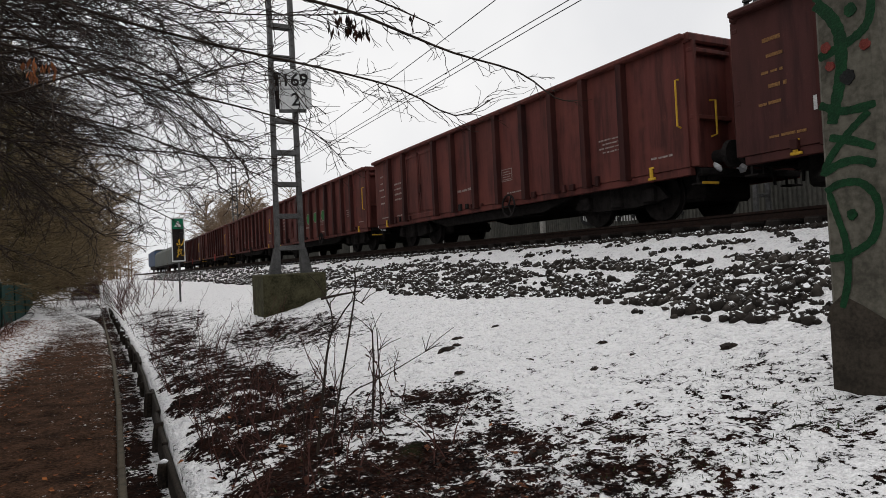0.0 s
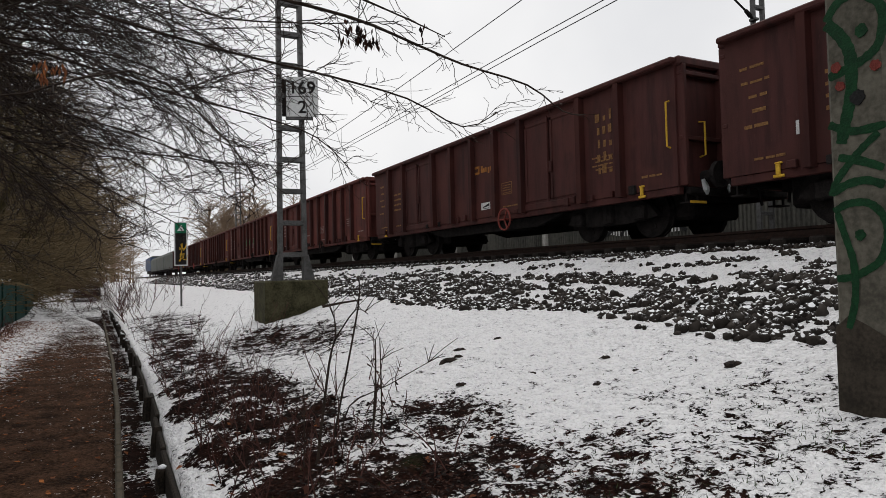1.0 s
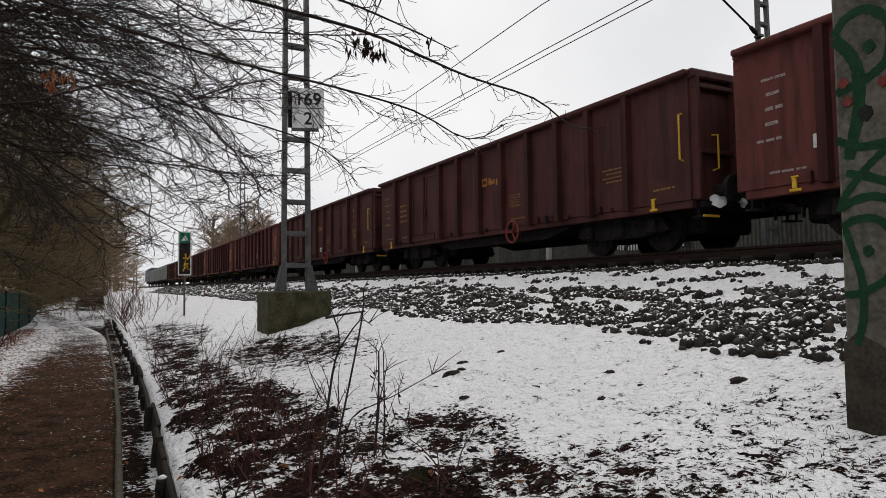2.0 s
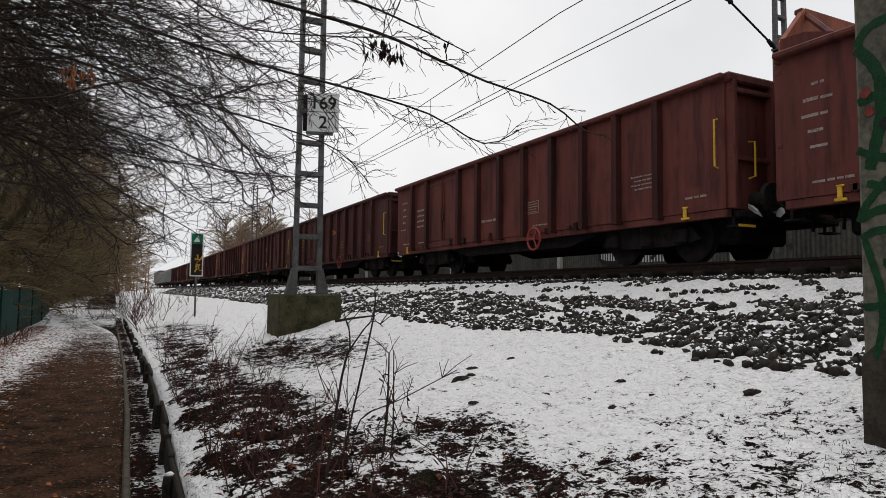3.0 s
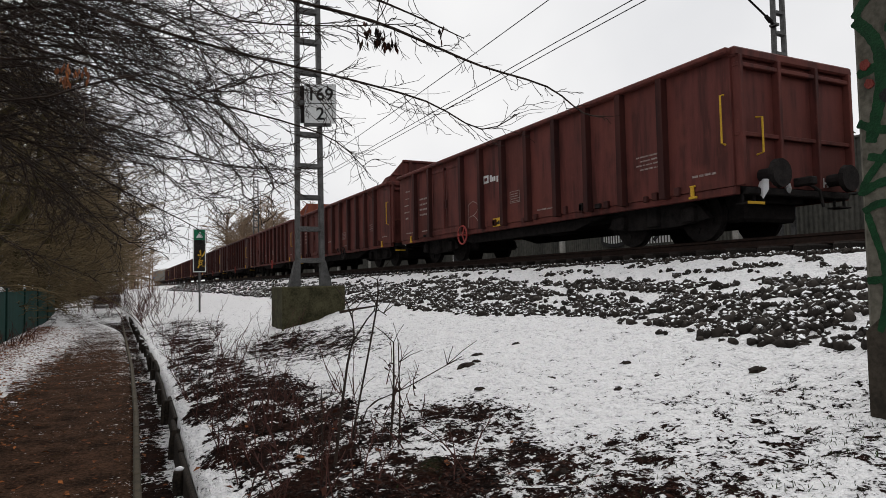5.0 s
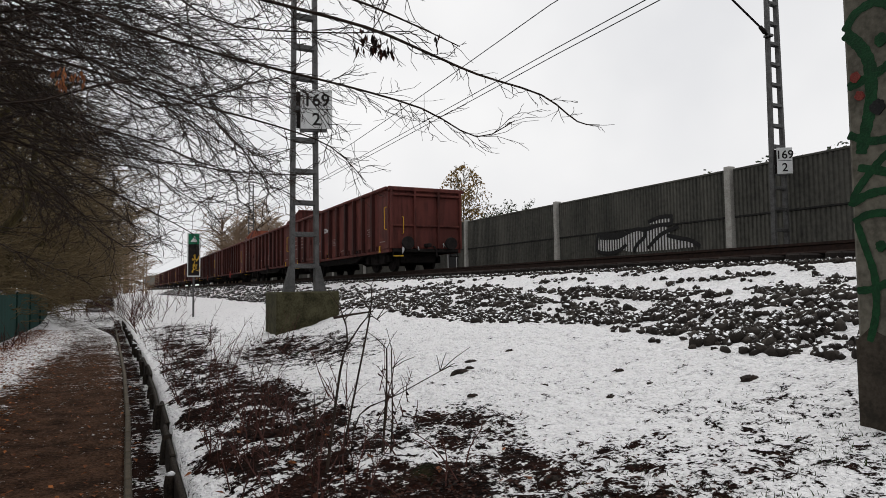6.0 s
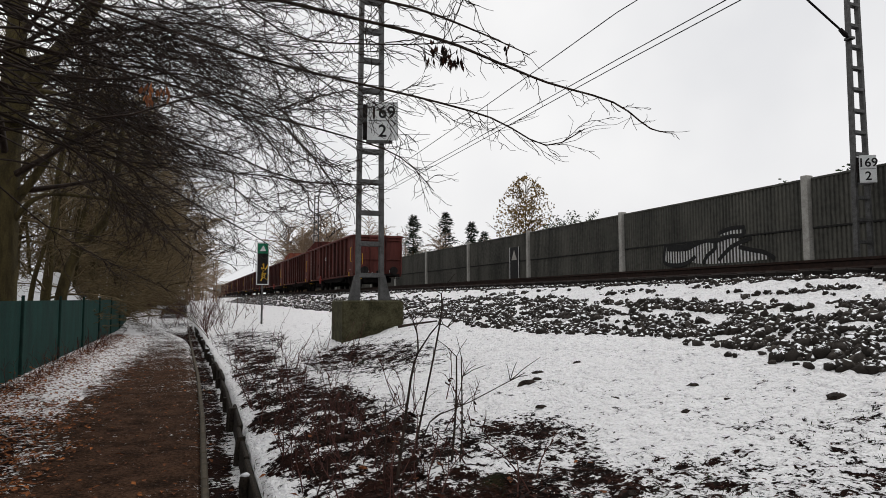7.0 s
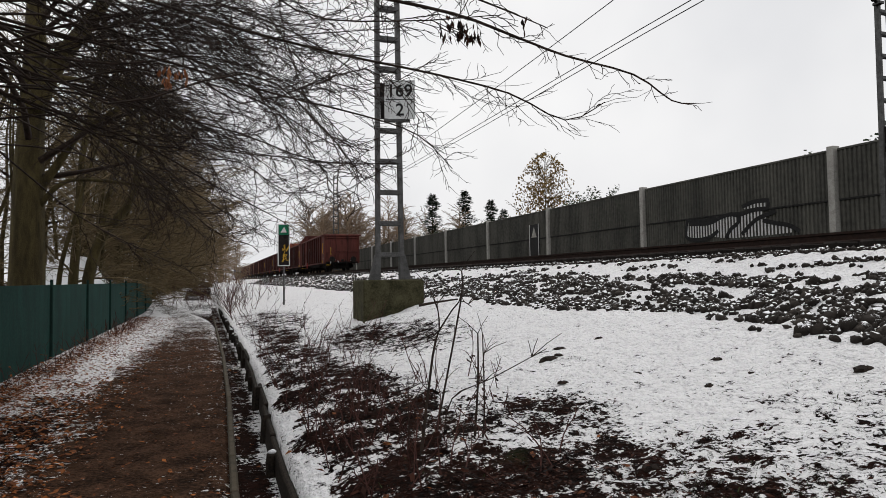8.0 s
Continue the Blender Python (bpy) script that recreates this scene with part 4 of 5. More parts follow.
    part("handrail", M().tube([(near - 0.02, -HALF + 0.12, 1.5), (near - 0.10, -HALF + 0.12, 1.52), (near - 0.10, -HALF + 0.12, 2.3), (near - 0.02, -HALF + 0.12, 2.32)], 0.018, 6), MAT["yellow"], t, "yellow handrail")
    part("handrail", M().tube([(-0.95, -HALF - 0.03, 1.35), (-0.95, -HALF - 0.15, 1.37), (-0.95, -HALF - 0.15, 1.95), (-0.95, -HALF - 0.03, 1.97)], 0.018, 6), MAT["yellow"], t, "yellow handrail")
    part("step_edge", M().box(-SIDE + 0.1, -SIDE + 0.5, -HALF - 0.14, -HALF - 0.125, 0.515, 0.56, 0.004), MAT["yellow"], t, "yellow step edge")
    if "green_tag" in extra:
        for y0 in (0.62, -0.53, -1.70):
            rim = [(y0 + 0.30 * math.cos(a) * rng.uniform(0.8, 1.15), 1.72 + 0.27 * math.sin(a) * rng.uniform(0.85, 1.1)) for a in [2 * math.pi * j / 16 for j in range(16)]]
            part("sprayed_patch", M().prism(rim, "x", near - 0.003, near + 0.006), MAT["tagwhite"], t, "white-edged green sprayed patch")
            rim = [(y0 + (u - y0) * 0.84, 1.72 + (v - 1.72) * 0.86) for u, v in rim]
            part("sprayed_patch", M().prism(rim, "x", near - 0.006, near + 0.004), MAT["taggreen"], t)
    for x, w in ((-0.95, 0.16), (-0.35, 0.11)):
        lump = M()
        pebble(rng, lump, (x, -HALF - 0.12, FLOOR - 0.01), w, 0.3)
        part("snow_remnant", lump, MAT["snow"], t, "lump of snow on the end beam")
    if "scrawl" in extra:
        for l in ([(2.02, 0.86), (1.98, 1.2), (2.0, 1.5)], [(2.0, 1.5), (1.75, 1.58), (1.5, 1.5), (1.45, 1.36), (1.62, 1.22), (1.98, 1.15)], [(1.75, 1.2), (1.55, 1.1), (1.38, 0.92)]):
            part("scrawl_line", stroke(smooth_line(l, 5), 0.018, near - 0.003), MAT["faint"], t, "thin chalked line")
    edges = ribs + [-6.9, 6.9]
    for i in range(14):
        y = rng.choice(edges[:-2]) + rng.choice((-0.28, 0.26, 0.5))
        w = rng.uniform(0.03, 0.08)
        part("latch", M().box(near - 0.06, near + 0.01, y - w, y + w, FLOOR + rng.uniform(-0.06, 0.0), FLOOR + rng.uniform(0.05, 0.16), 0.01), MAT[rng.choice(("black", "rib", "rib", "dark"))], t)
    if cap:
        m = M()
        for i in range(26):
            y = rng.uniform(-HALF, HALF)
            m.box(-SIDE - 0.06, -SIDE + 0.06, y, y + rng.uniform(0.15, 0.6), TOP + 0.002, TOP + rng.uniform(0.02, 0.05), 0.008)
        part("snow_remnant", m, MAT["snow"], t, "snow on the wagon edge")
    return t


PITCH = 14.945
# the last wagon's front corner along the line, by time
FRONT = [(0.0, -53.1), (0.5, -45.5), (1.0, -37.8), (1.5, -30.3), (3.0, -8.5), (3.5, -1.0), (4.0, 6.4), (4.5, 13.8), (6.0, 35.9), (6.5, 43.1), (7.0, 51.0), (7.5, 59.3), (8.0, 68.0)]

last = wagon("red-brown open freight wagon with pale logo and yellow sign", MAT["red"], MAT["faint"], 1, logo="white", wheel="signred", extra="yellow_sign scrawl", wheel_y=2.2, logo_y=0.82)
hooded = wagon("red-brown open freight wagon with raised sloping ends", MAT["red"], MAT["faint"], 2, raised=True)
snowed = wagon("red-brown open freight wagon with snow on its edge", MAT["red"], MAT["faint"], 3, cap=True, wheel="signred")
dark_a = wagon("dark brown open freight wagon with yellow logo", MAT["dark"], MAT["faintyellow"], 4, logo="logoorange", wheel="redspray", logo_y=-0.33)
dark_b = wagon("dark brown open freight wagon with yellow sprayed tag", MAT["dark"], MAT["faintyellow"], 5, logo="logoorange", wheel="redspray", extra="white_sign", tag=True, wheel_y=-1.6, logo_y=-0.33, twin=True)
red_b = wagon("red-brown open freight wagon with worn lettering", MAT["red"], MAT["faint"], 6)
brown = wagon("red-brown open freight wagon with green sprayed patches", MAT["red"], MAT["faint"], 7, extra="green_tag")
TRAIN = [last, hooded, snowed, dark_a, dark_b, red_b, brown]
for i in range(3):
    TRAIN.append(copy_thing((red_b, snowed, dark_a)[i], pose(0, 0, 0)))


def box_wagon():
    t = thing("covered_wagon", "grey-green covered wagon behind the locomotive", "freight wagon", group="")
    part("body", M().prism([(-1.42, 0.9), (-1.42, 2.9), (-1.1, 3.35), (1.1, 3.35), (1.42, 2.9), (1.42, 0.9)], "y", -HALF - 0.3, HALF + 0.3), MAT["greyc"], t)
    part("underframe", M().box(-1.2, 1.2, -HALF, HALF, 0.7, 1.1, 0.02), MAT["black"], t)
    for y in (-5.6, -3.8, 3.8, 5.6):
        part("wheelset", WHEELSET, None, t, at=pose(0, y, 0.46))
    return t


def locomotive():
    t = thing("locomotive", "blue electric locomotive at the head of the train", "locomotive")
    part("body", M().prism([(-8.2, 1.1), (-8.4, 2.2), (-7.7, 3.7), (7.7, 3.7), (8.4, 2.2), (8.2, 1.1)], "x", -1.45, 1.45), MAT["blue"], t)
    part("roof", M().box(-1.1, 1.1, -7.2, 7.2, 3.7, 4.0, 0.1), MAT["greyc"], t)
    part("underframe", M().box(-1.2, 1.2, -7.5, 7.5, 0.5, 1.1, 0.05), MAT["black"], t)
    for s in (-1, 1):
        part("windscreen", M().box(-1.1, 1.1, s * 8.08 - 0.06, s * 8.08 + 0.06, 2.5, 3.2, 0.02), MAT["ink"], t)
        for y in (-1.5, 1.5):
            part("wheelset", WHEELSET, None, t, at=pose(0, s * 4.5 + y, 0.46))
    return t


covered = box_wagon()
TRAIN += [covered, copy_thing(covered, pose(0, 0, 0)), copy_thing(covered, pose(0, 0, 0)), locomotive()]


def motions():
    for i, w in enumerate(TRAIN):
        gap = PITCH * i - HALF
        walk(w, [(t, pose(TRACKS[0], f + gap, RAIL)) for t, f in FRONT])
    for w in TRAIN[:6]:
        for o in w.children:
            if o.name.startswith("wheelset"):
                x, y, z = o.location
                walk(o, [(k / FPS, pose(x, y, z, -math.degrees((lerp(k / FPS, FRONT) - FRONT[0][1]) / 0.46))) for k in range(8 * FPS + 1)])


# ------------------------------------------------------------ path side: kerb, timber edging, fence
def build_edging():
    t = thing("path_kerb", "narrow mossy kerb along the footpath", "kerb", kind="structure")
    y = 1.0
    while y < 30:
        x = bowed(0.06, y + 0.5)
        turn = math.degrees(math.atan2(bowed(0.06, y) - bowed(0.06, y + 1), 1.0))
        part("kerb_stone", M().box(-0.005, 0.055, -0.494, 0.494, -0.1, 0.035, 0.014), MAT["kerb"], t, at=pose(x, y + 0.5, 0, 0, 0, turn))
        y += 1.0
    t = thing("timber_edging", "low dark timber edging with snow-capped stakes holding back the bank", "edging", kind="structure")
    rng = random.Random(3)
    y = 0.65
    while y < 34:
        long = rng.uniform(1.2, 1.5)
        x = bowed(0.385, y + long / 2) + rng.uniform(-0.012, 0.012)
        turn = math.degrees(math.atan2(bowed(0.385, y) - bowed(0.385, y + long), long)) + rng.uniform(-0.6, 0.6)
        part("plank", M().box(-0.02, 0.025, -long / 2, long / 2, -0.02, 0.24 + rng.uniform(-0.05, 0.03), 0.012), MAT["plank"], t, at=pose(x, y + long / 2, 0, rng.uniform(-1, 1), rng.uniform(-4, 3), turn))
        y += long - 0.02
    y = 2.1
    while y < 30:
        x, h, r = bowed(0.355, y) + rng.uniform(-0.02, 0.015), rng.uniform(0.17, 0.27), rng.uniform(0.038, 0.06)
        part("stake", M().tube([(0, 0, -0.1), (0, 0, h * 0.6), (0.01, 0, h - 0.012), (0.01, 0, h)], [r, r, r * 0.96, r * 0.82], 9), MAT["plank"], t, at=pose(x, y, 0, rng.uniform(-4, 4), rng.uniform(-5, 5), 0))
        if rng.random() < 0.5:
            part("snow_cap", M().tube([(0.01, 0, h - 0.006), (0.012, 0, h + 0.006), (0.02, 0.006, h + 0.013)], [r * 0.9, r * 0.88, r * 0.35], 9), MAT["snow"], t, "snow on top of a stake", smooth=True, at=pose(x, y, 0, 0, 0, rng.uniform(0, 90)))
        y += rng.uniform(0.7, 1.7)


build_edging()


def build_fence():
    t = thing("fence", "dark green sheet fence with posts along the path", "fence")
    y = -5.4
    while y < 36:
        part("fence_panel", M().box(-2.86, -2.84, y + 0.03, y + 3.87, 0.08, 1.50, 0.004), MAT["fence"], t)
        part("fence_post", M().tube([(-2.82, y, 0.0), (-2.82, y, 1.60)], 0.03, 8), MAT["fencepost"], t)
        y += 3.9


build_fence()


# ------------------------------------------------------------ the emergency sign
def tall_sign(x, y, z, w, h, foot_z, rz):
    t = thing("emergency_sign", "tall narrow dark sign with green top on a post", "sign", pose(x, y, z, 0, 0, rz))
    part("board", M().box(-w / 2, w / 2, -0.02, 0.02, 0, h, 0.008), MAT["black"], t)
    part("green_field", M().box(-w / 2 + 0.03, w / 2 - 0.03, -0.026, -0.021, h * 0.74, h - 0.03), MAT["signgreen"], t)
    part("pictogram", M().prism([(-0.12, h * 0.79), (0.12, h * 0.79), (0.02, h * 0.93)], "y", -0.031, -0.0265), MAT["white"], t)
    fr = M()
    for a in (-w / 2, w / 2 - 0.04):
        fr.box(a, a + 0.04, -0.03, -0.0205, 0, h)
    fr.box(-w / 2, w / 2, -0.03, -0.0205, 0, 0.04).box(-w / 2, w / 2, -0.03, -0.0205, h - 0.04, h)
    part("border", fr, MAT["signwhite"], t)
    rng = random.Random(2)
    m = M()
    for i in range(13):
        a = Vector((rng.uniform(-0.15, 0.1), -0.026, rng.uniform(0.08, h * 0.42)))
        m.tube([a, a + Vector((rng.uniform(0, 0.12), 0, rng.uniform(-0.1, 0.12))), a + Vector((rng.uniform(-0.05, 0.15), 0, rng.uniform(0.05, 0.2)))], 0.014, 4)
    tagged(part("scrawl", m, MAT["yellow"], t, "yellow sprayed scrawl"), kind="stuff")
    part("post", M().tube([(0, 0.04, 0.3), (0, 0.04, foot_z - z)], 0.035, 8), MAT["steel"], t)


tall_sign(2.66, 25.8, 2.06, 0.46, 1.62, 0.4, -6)


# ------------------------------------------------------------ wires
def wire(name, label, x, z_ends, z_mid, droppers=None):
    t = thing(name, label, "wire", kind="structure")
    for k in range(4):
        y0 = -50.0 + k * 64
        zs = lambda u: z_ends - (z_ends - z_mid) * (1 - (2 * u - 1) ** 2)
        part("wire", M().tube([(x, y0 + 64 * i / 12, zs(i / 12)) for i in range(13)], 0.016, 4), MAT["wire"], t)
        if droppers:
            for i in range(1, 8):
                u = i / 8
                part("dropper", M().tube([(x, y0 + 64 * u, zs(u)), (x, y0 + 64 * u, droppers)], 0.009, 4), MAT["wire"], t)


lattice_mast(12.6, 69.0, 2.0, 10.5, 0.55, 0.4, 0.7, "grey lattice mast far down the line")
wire("contact_wire", "thin overhead contact wire above the track", TRACKS[0], 7.80, 7.72)
wire("feeder_wire", "thin overhead wire beside the contact wire", TRACKS[0] + 0.22, 7.76, 7.68)
wire("messenger_wire", "sagging overhead wire with droppers", TRACKS[0], 9.06, 8.5, 7.74)


# ------------------------------------------------------------ trees, bare in winter
def bough(m, pts, r0, r1, sides=4):
    n = len(pts)
    m.tube(pts, [r0 + (r1 - r0) * (i / (n - 1)) ** 0.8 for i in range(n)], sides, caps=False)


def spray(m, rng, pts, r, reach, every, droop=0.0, fine=True, thick=0.0035, wild=0.0):
    """Side branches and twigs along a limb, most of them in a flat fan as on a beech."""
    pts = [Vector(p) for p in pts]
    total = sum((b - a).length for a, b in zip(pts, pts[1:]))
    s, side = total * 0.12, 1
    while s < total:
        left = s
        for a, b in zip(pts, pts[1:]):
            if left <= (b - a).length:
                break
            left -= (b - a).length
        d = (b - a).normalized()
        p = a + d * left
        u = s / total
        flat = d.cross(Vector((0, 0, 1))).normalized()
        way = (d * rng.uniform(0.5 - 0.35 * wild, 1.0) + flat * side * rng.uniform(0.4, 1.0) + Vector((0, 0, (1 + wild) * rng.uniform(-0.45, 0.4) - droop))).normalized()
        length = reach * (1.05 - 0.72 * u) * rng.uniform(0.45, 1.15)
        q, w, line = p.copy(), way.copy(), [p.copy()]
        n = 8 if wild else 5
        for i in range(n):
            w = (w + (1 + wild) * Vector((rng.uniform(-0.26, 0.26), rng.uniform(-0.26, 0.26), rng.uniform(-0.24, 0.2) - droop * 0.2)) + d * (0.07 - 0.02 * wild)).normalized()
            q = q + w * length / n
            line.append(q.copy())
        rr = min(r * 0.5, max(thick * 1.2, 0.006 * length))
        bough(m, line, rr, thick * 0.7, 3)
        if fine:
            step = max(0.10, every * 0.62)
            v, sd = length * 0.15, 1
            while v < length:
                i = min(n - 1, int(v / length * n))
                base = line[i].lerp(line[i + 1], v / length * n - i)
                dd = (line[i + 1] - line[i]).normalized()
                ff = dd.cross(Vector((rng.uniform(-0.3, 0.3), rng.uniform(-0.3, 0.3), 1))).normalized()
                tw = (dd * rng.uniform(0.5, 1.0) + ff * sd * rng.uniform(0.4, 0.9) + Vector((0, 0, rng.uniform(-0.3, 0.3) - droop * 0.5))).normalized()
                tl = rng.uniform(0.12, 0.55 - 0.2 * wild) * (1.2 - v / length) * min(1.6, max(0.6, reach))
                mid = base + tw * tl * 0.35
                k2 = mid + (tw + Vector((rng.uniform(-0.5, 0.5), rng.uniform(-0.5, 0.5), rng.uniform(-0.35, 0.35)))).normalized() * tl * 0.35
                tip = k2 + (tw + Vector((rng.uniform(-0.5, 0.5), rng.uniform(-0.5, 0.5), rng.uniform(-0.35, 0.45)))).normalized() * tl * 0.3
                bough(m, [base, mid, k2, tip], thick, thick * 0.55, 3)
                v += step * rng.uniform(0.6, 1.4)
                sd = -sd
        s += every * rng.uniform(0.6, 1.4)
        side = -side


def near_tree():
    """The tree whose limbs hang out over the path and the bank."""
    t = thing("overhanging_tree", "bare beech with long dark limbs reaching over the path", "tree")
    part("trunk", M().tube([(-4.3, 5.6, 0.0), (-4.25, 5.65, 0.5), (-4.2, 5.7, 3), (-3.9, 5.9, 6), (-3.6, 6.0, 10)], [0.42, 0.34, 0.3, 0.22, 0.1], 12), MAT["bark"], t, smooth=True)
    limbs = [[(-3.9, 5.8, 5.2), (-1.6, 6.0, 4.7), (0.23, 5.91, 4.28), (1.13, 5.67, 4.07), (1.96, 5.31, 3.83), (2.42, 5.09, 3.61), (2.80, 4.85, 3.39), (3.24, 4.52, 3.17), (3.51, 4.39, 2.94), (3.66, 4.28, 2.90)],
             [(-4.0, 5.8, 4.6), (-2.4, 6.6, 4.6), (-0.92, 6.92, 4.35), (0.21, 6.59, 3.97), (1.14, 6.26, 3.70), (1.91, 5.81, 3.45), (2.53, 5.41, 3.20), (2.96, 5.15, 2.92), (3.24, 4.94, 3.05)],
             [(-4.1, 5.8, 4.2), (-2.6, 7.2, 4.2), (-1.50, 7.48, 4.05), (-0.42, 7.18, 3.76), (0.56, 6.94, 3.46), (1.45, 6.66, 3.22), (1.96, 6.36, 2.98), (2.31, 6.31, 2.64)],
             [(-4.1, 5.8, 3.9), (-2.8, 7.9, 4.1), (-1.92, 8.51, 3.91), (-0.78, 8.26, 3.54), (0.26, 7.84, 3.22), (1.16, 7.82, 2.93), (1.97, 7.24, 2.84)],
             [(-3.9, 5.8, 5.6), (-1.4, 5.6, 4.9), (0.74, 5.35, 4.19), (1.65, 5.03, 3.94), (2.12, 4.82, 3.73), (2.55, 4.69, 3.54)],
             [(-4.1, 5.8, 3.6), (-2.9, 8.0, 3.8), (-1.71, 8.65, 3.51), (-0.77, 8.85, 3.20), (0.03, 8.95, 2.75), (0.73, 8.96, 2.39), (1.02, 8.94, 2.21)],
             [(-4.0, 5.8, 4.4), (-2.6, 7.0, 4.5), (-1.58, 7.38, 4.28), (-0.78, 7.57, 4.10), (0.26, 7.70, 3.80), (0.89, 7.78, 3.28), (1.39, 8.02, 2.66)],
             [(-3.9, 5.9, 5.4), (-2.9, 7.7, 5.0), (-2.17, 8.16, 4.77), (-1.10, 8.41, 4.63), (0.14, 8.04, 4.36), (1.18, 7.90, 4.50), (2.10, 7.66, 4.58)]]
    rng = random.Random(21)
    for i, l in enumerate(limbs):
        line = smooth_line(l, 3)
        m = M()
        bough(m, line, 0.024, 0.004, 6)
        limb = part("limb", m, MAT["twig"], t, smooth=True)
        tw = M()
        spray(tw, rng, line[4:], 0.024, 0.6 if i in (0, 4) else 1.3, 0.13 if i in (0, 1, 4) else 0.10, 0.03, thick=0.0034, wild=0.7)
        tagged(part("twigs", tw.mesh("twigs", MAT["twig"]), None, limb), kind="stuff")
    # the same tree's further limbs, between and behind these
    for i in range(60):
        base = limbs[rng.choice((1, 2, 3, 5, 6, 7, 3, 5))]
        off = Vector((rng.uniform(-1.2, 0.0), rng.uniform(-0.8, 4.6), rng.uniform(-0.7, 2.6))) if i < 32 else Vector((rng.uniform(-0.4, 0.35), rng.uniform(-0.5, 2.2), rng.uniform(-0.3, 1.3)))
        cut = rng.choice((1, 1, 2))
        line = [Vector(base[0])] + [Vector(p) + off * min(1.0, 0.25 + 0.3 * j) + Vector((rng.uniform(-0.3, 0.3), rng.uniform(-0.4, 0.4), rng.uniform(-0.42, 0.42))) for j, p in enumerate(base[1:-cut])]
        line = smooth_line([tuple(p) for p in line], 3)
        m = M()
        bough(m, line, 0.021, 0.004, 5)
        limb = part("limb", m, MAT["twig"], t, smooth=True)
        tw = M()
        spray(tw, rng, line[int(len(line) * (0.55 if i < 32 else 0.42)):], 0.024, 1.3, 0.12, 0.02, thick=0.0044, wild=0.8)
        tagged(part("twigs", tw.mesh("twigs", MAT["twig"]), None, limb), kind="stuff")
    # dead leaves that hang on
    lf = M()
    for c, n, s in (((-0.335, 6.12, 3.335), 30, 0.055), ((2.0, 5.28, 3.70), 40, 0.06), ((2.1, 5.22, 3.62), 22, 0.035), ((2.5, 5.0, 3.75), 4, 0.06)):
        if n == 40:
            tagged(part("hanging_leaves", lf.mesh("hanging_leaves", MAT["leaf"]), None, t, "dry brown leaves"), kind="stuff")
            lf = M()
        for i in range(n):
            p = Vector(c) + Vector((rng.gauss(0, s), rng.gauss(0, s * 0.6), rng.gauss(0, s * 0.8)))
            a, b = Vector((rng.uniform(-1, 1), rng.uniform(-1, 1), rng.uniform(-0.4, 0.4))).normalized() * 0.017, Vector((rng.uniform(-0.3, 0.3), rng.uniform(-0.3, 0.3), -1)).normalized() * rng.uniform(0.05, 0.11)
            lf.quad(p, p + a + b * 0.5, p + b, p - a + b * 0.5)
    tagged(part("hanging_leaves", lf.mesh("hanging_leaves", MAT["leafdark"]), None, t, "shrivelled dark leaves"), kind="stuff")


def wood_tree(name, label, seed, height, r, lean=(0, 0), limbs=26, low=0.18, reach=3.4, twig=0.008, mat="twig", every=0.32, side_bias=(0.3, 0)):
    """A bare tree at the origin: trunk, limbs and twigs."""
    rng = random.Random(seed)
    t = thing(name, label, "tree", group="")
    line = [(lean[0] * (i / 6) ** 1.3 + rng.uniform(-0.08, 0.08) * i / 3, lean[1] * (i / 6) ** 1.3 + rng.uniform(-0.08, 0.08) * i / 3, height * i / 6 - 0.3) for i in range(7)]
    line = smooth_line(line, 2)
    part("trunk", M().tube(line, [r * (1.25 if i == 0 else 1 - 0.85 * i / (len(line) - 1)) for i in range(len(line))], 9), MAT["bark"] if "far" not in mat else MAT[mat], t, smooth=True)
    tw, lb = M(), M()
    for i in range(limbs):
        u = low + (0.97 - low) * (i + rng.random()) / limbs
        j = min(len(line) - 2, int(u * (len(line) - 1)))
        p = Vector(line[j]).lerp(Vector(line[j + 1]), u * (len(line) - 1) - j)
        a = rng.uniform(0, 2 * math.pi)
        way = Vector((math.cos(a) + side_bias[0], math.sin(a) + side_bias[1], rng.uniform(0.0, 0.5) + 0.9 * u)).normalized()
        length = reach * (0.38 + 0.72 * math.sin(math.pi * min(1.0, 0.12 + 0.86 * u))) * rng.uniform(0.55, 1.2)
        pts, w = [p.copy()], way
        for s in range(5):
            w = (w + Vector((rng.uniform(-0.2, 0.2), rng.uniform(-0.2, 0.2), rng.uniform(-0.22, 0.12)))).normalized()
            pts.append(pts[-1] + w * length / 5)
        bough(lb, pts, max(r * 0.28 * (1.1 - u), twig * 2), twig, 5)
        spray(tw, rng, pts, 0.05, length * 0.42, every, 0.04, thick=twig)
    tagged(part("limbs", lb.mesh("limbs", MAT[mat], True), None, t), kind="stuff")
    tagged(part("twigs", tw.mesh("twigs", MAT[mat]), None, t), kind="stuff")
    return t


near_tree()


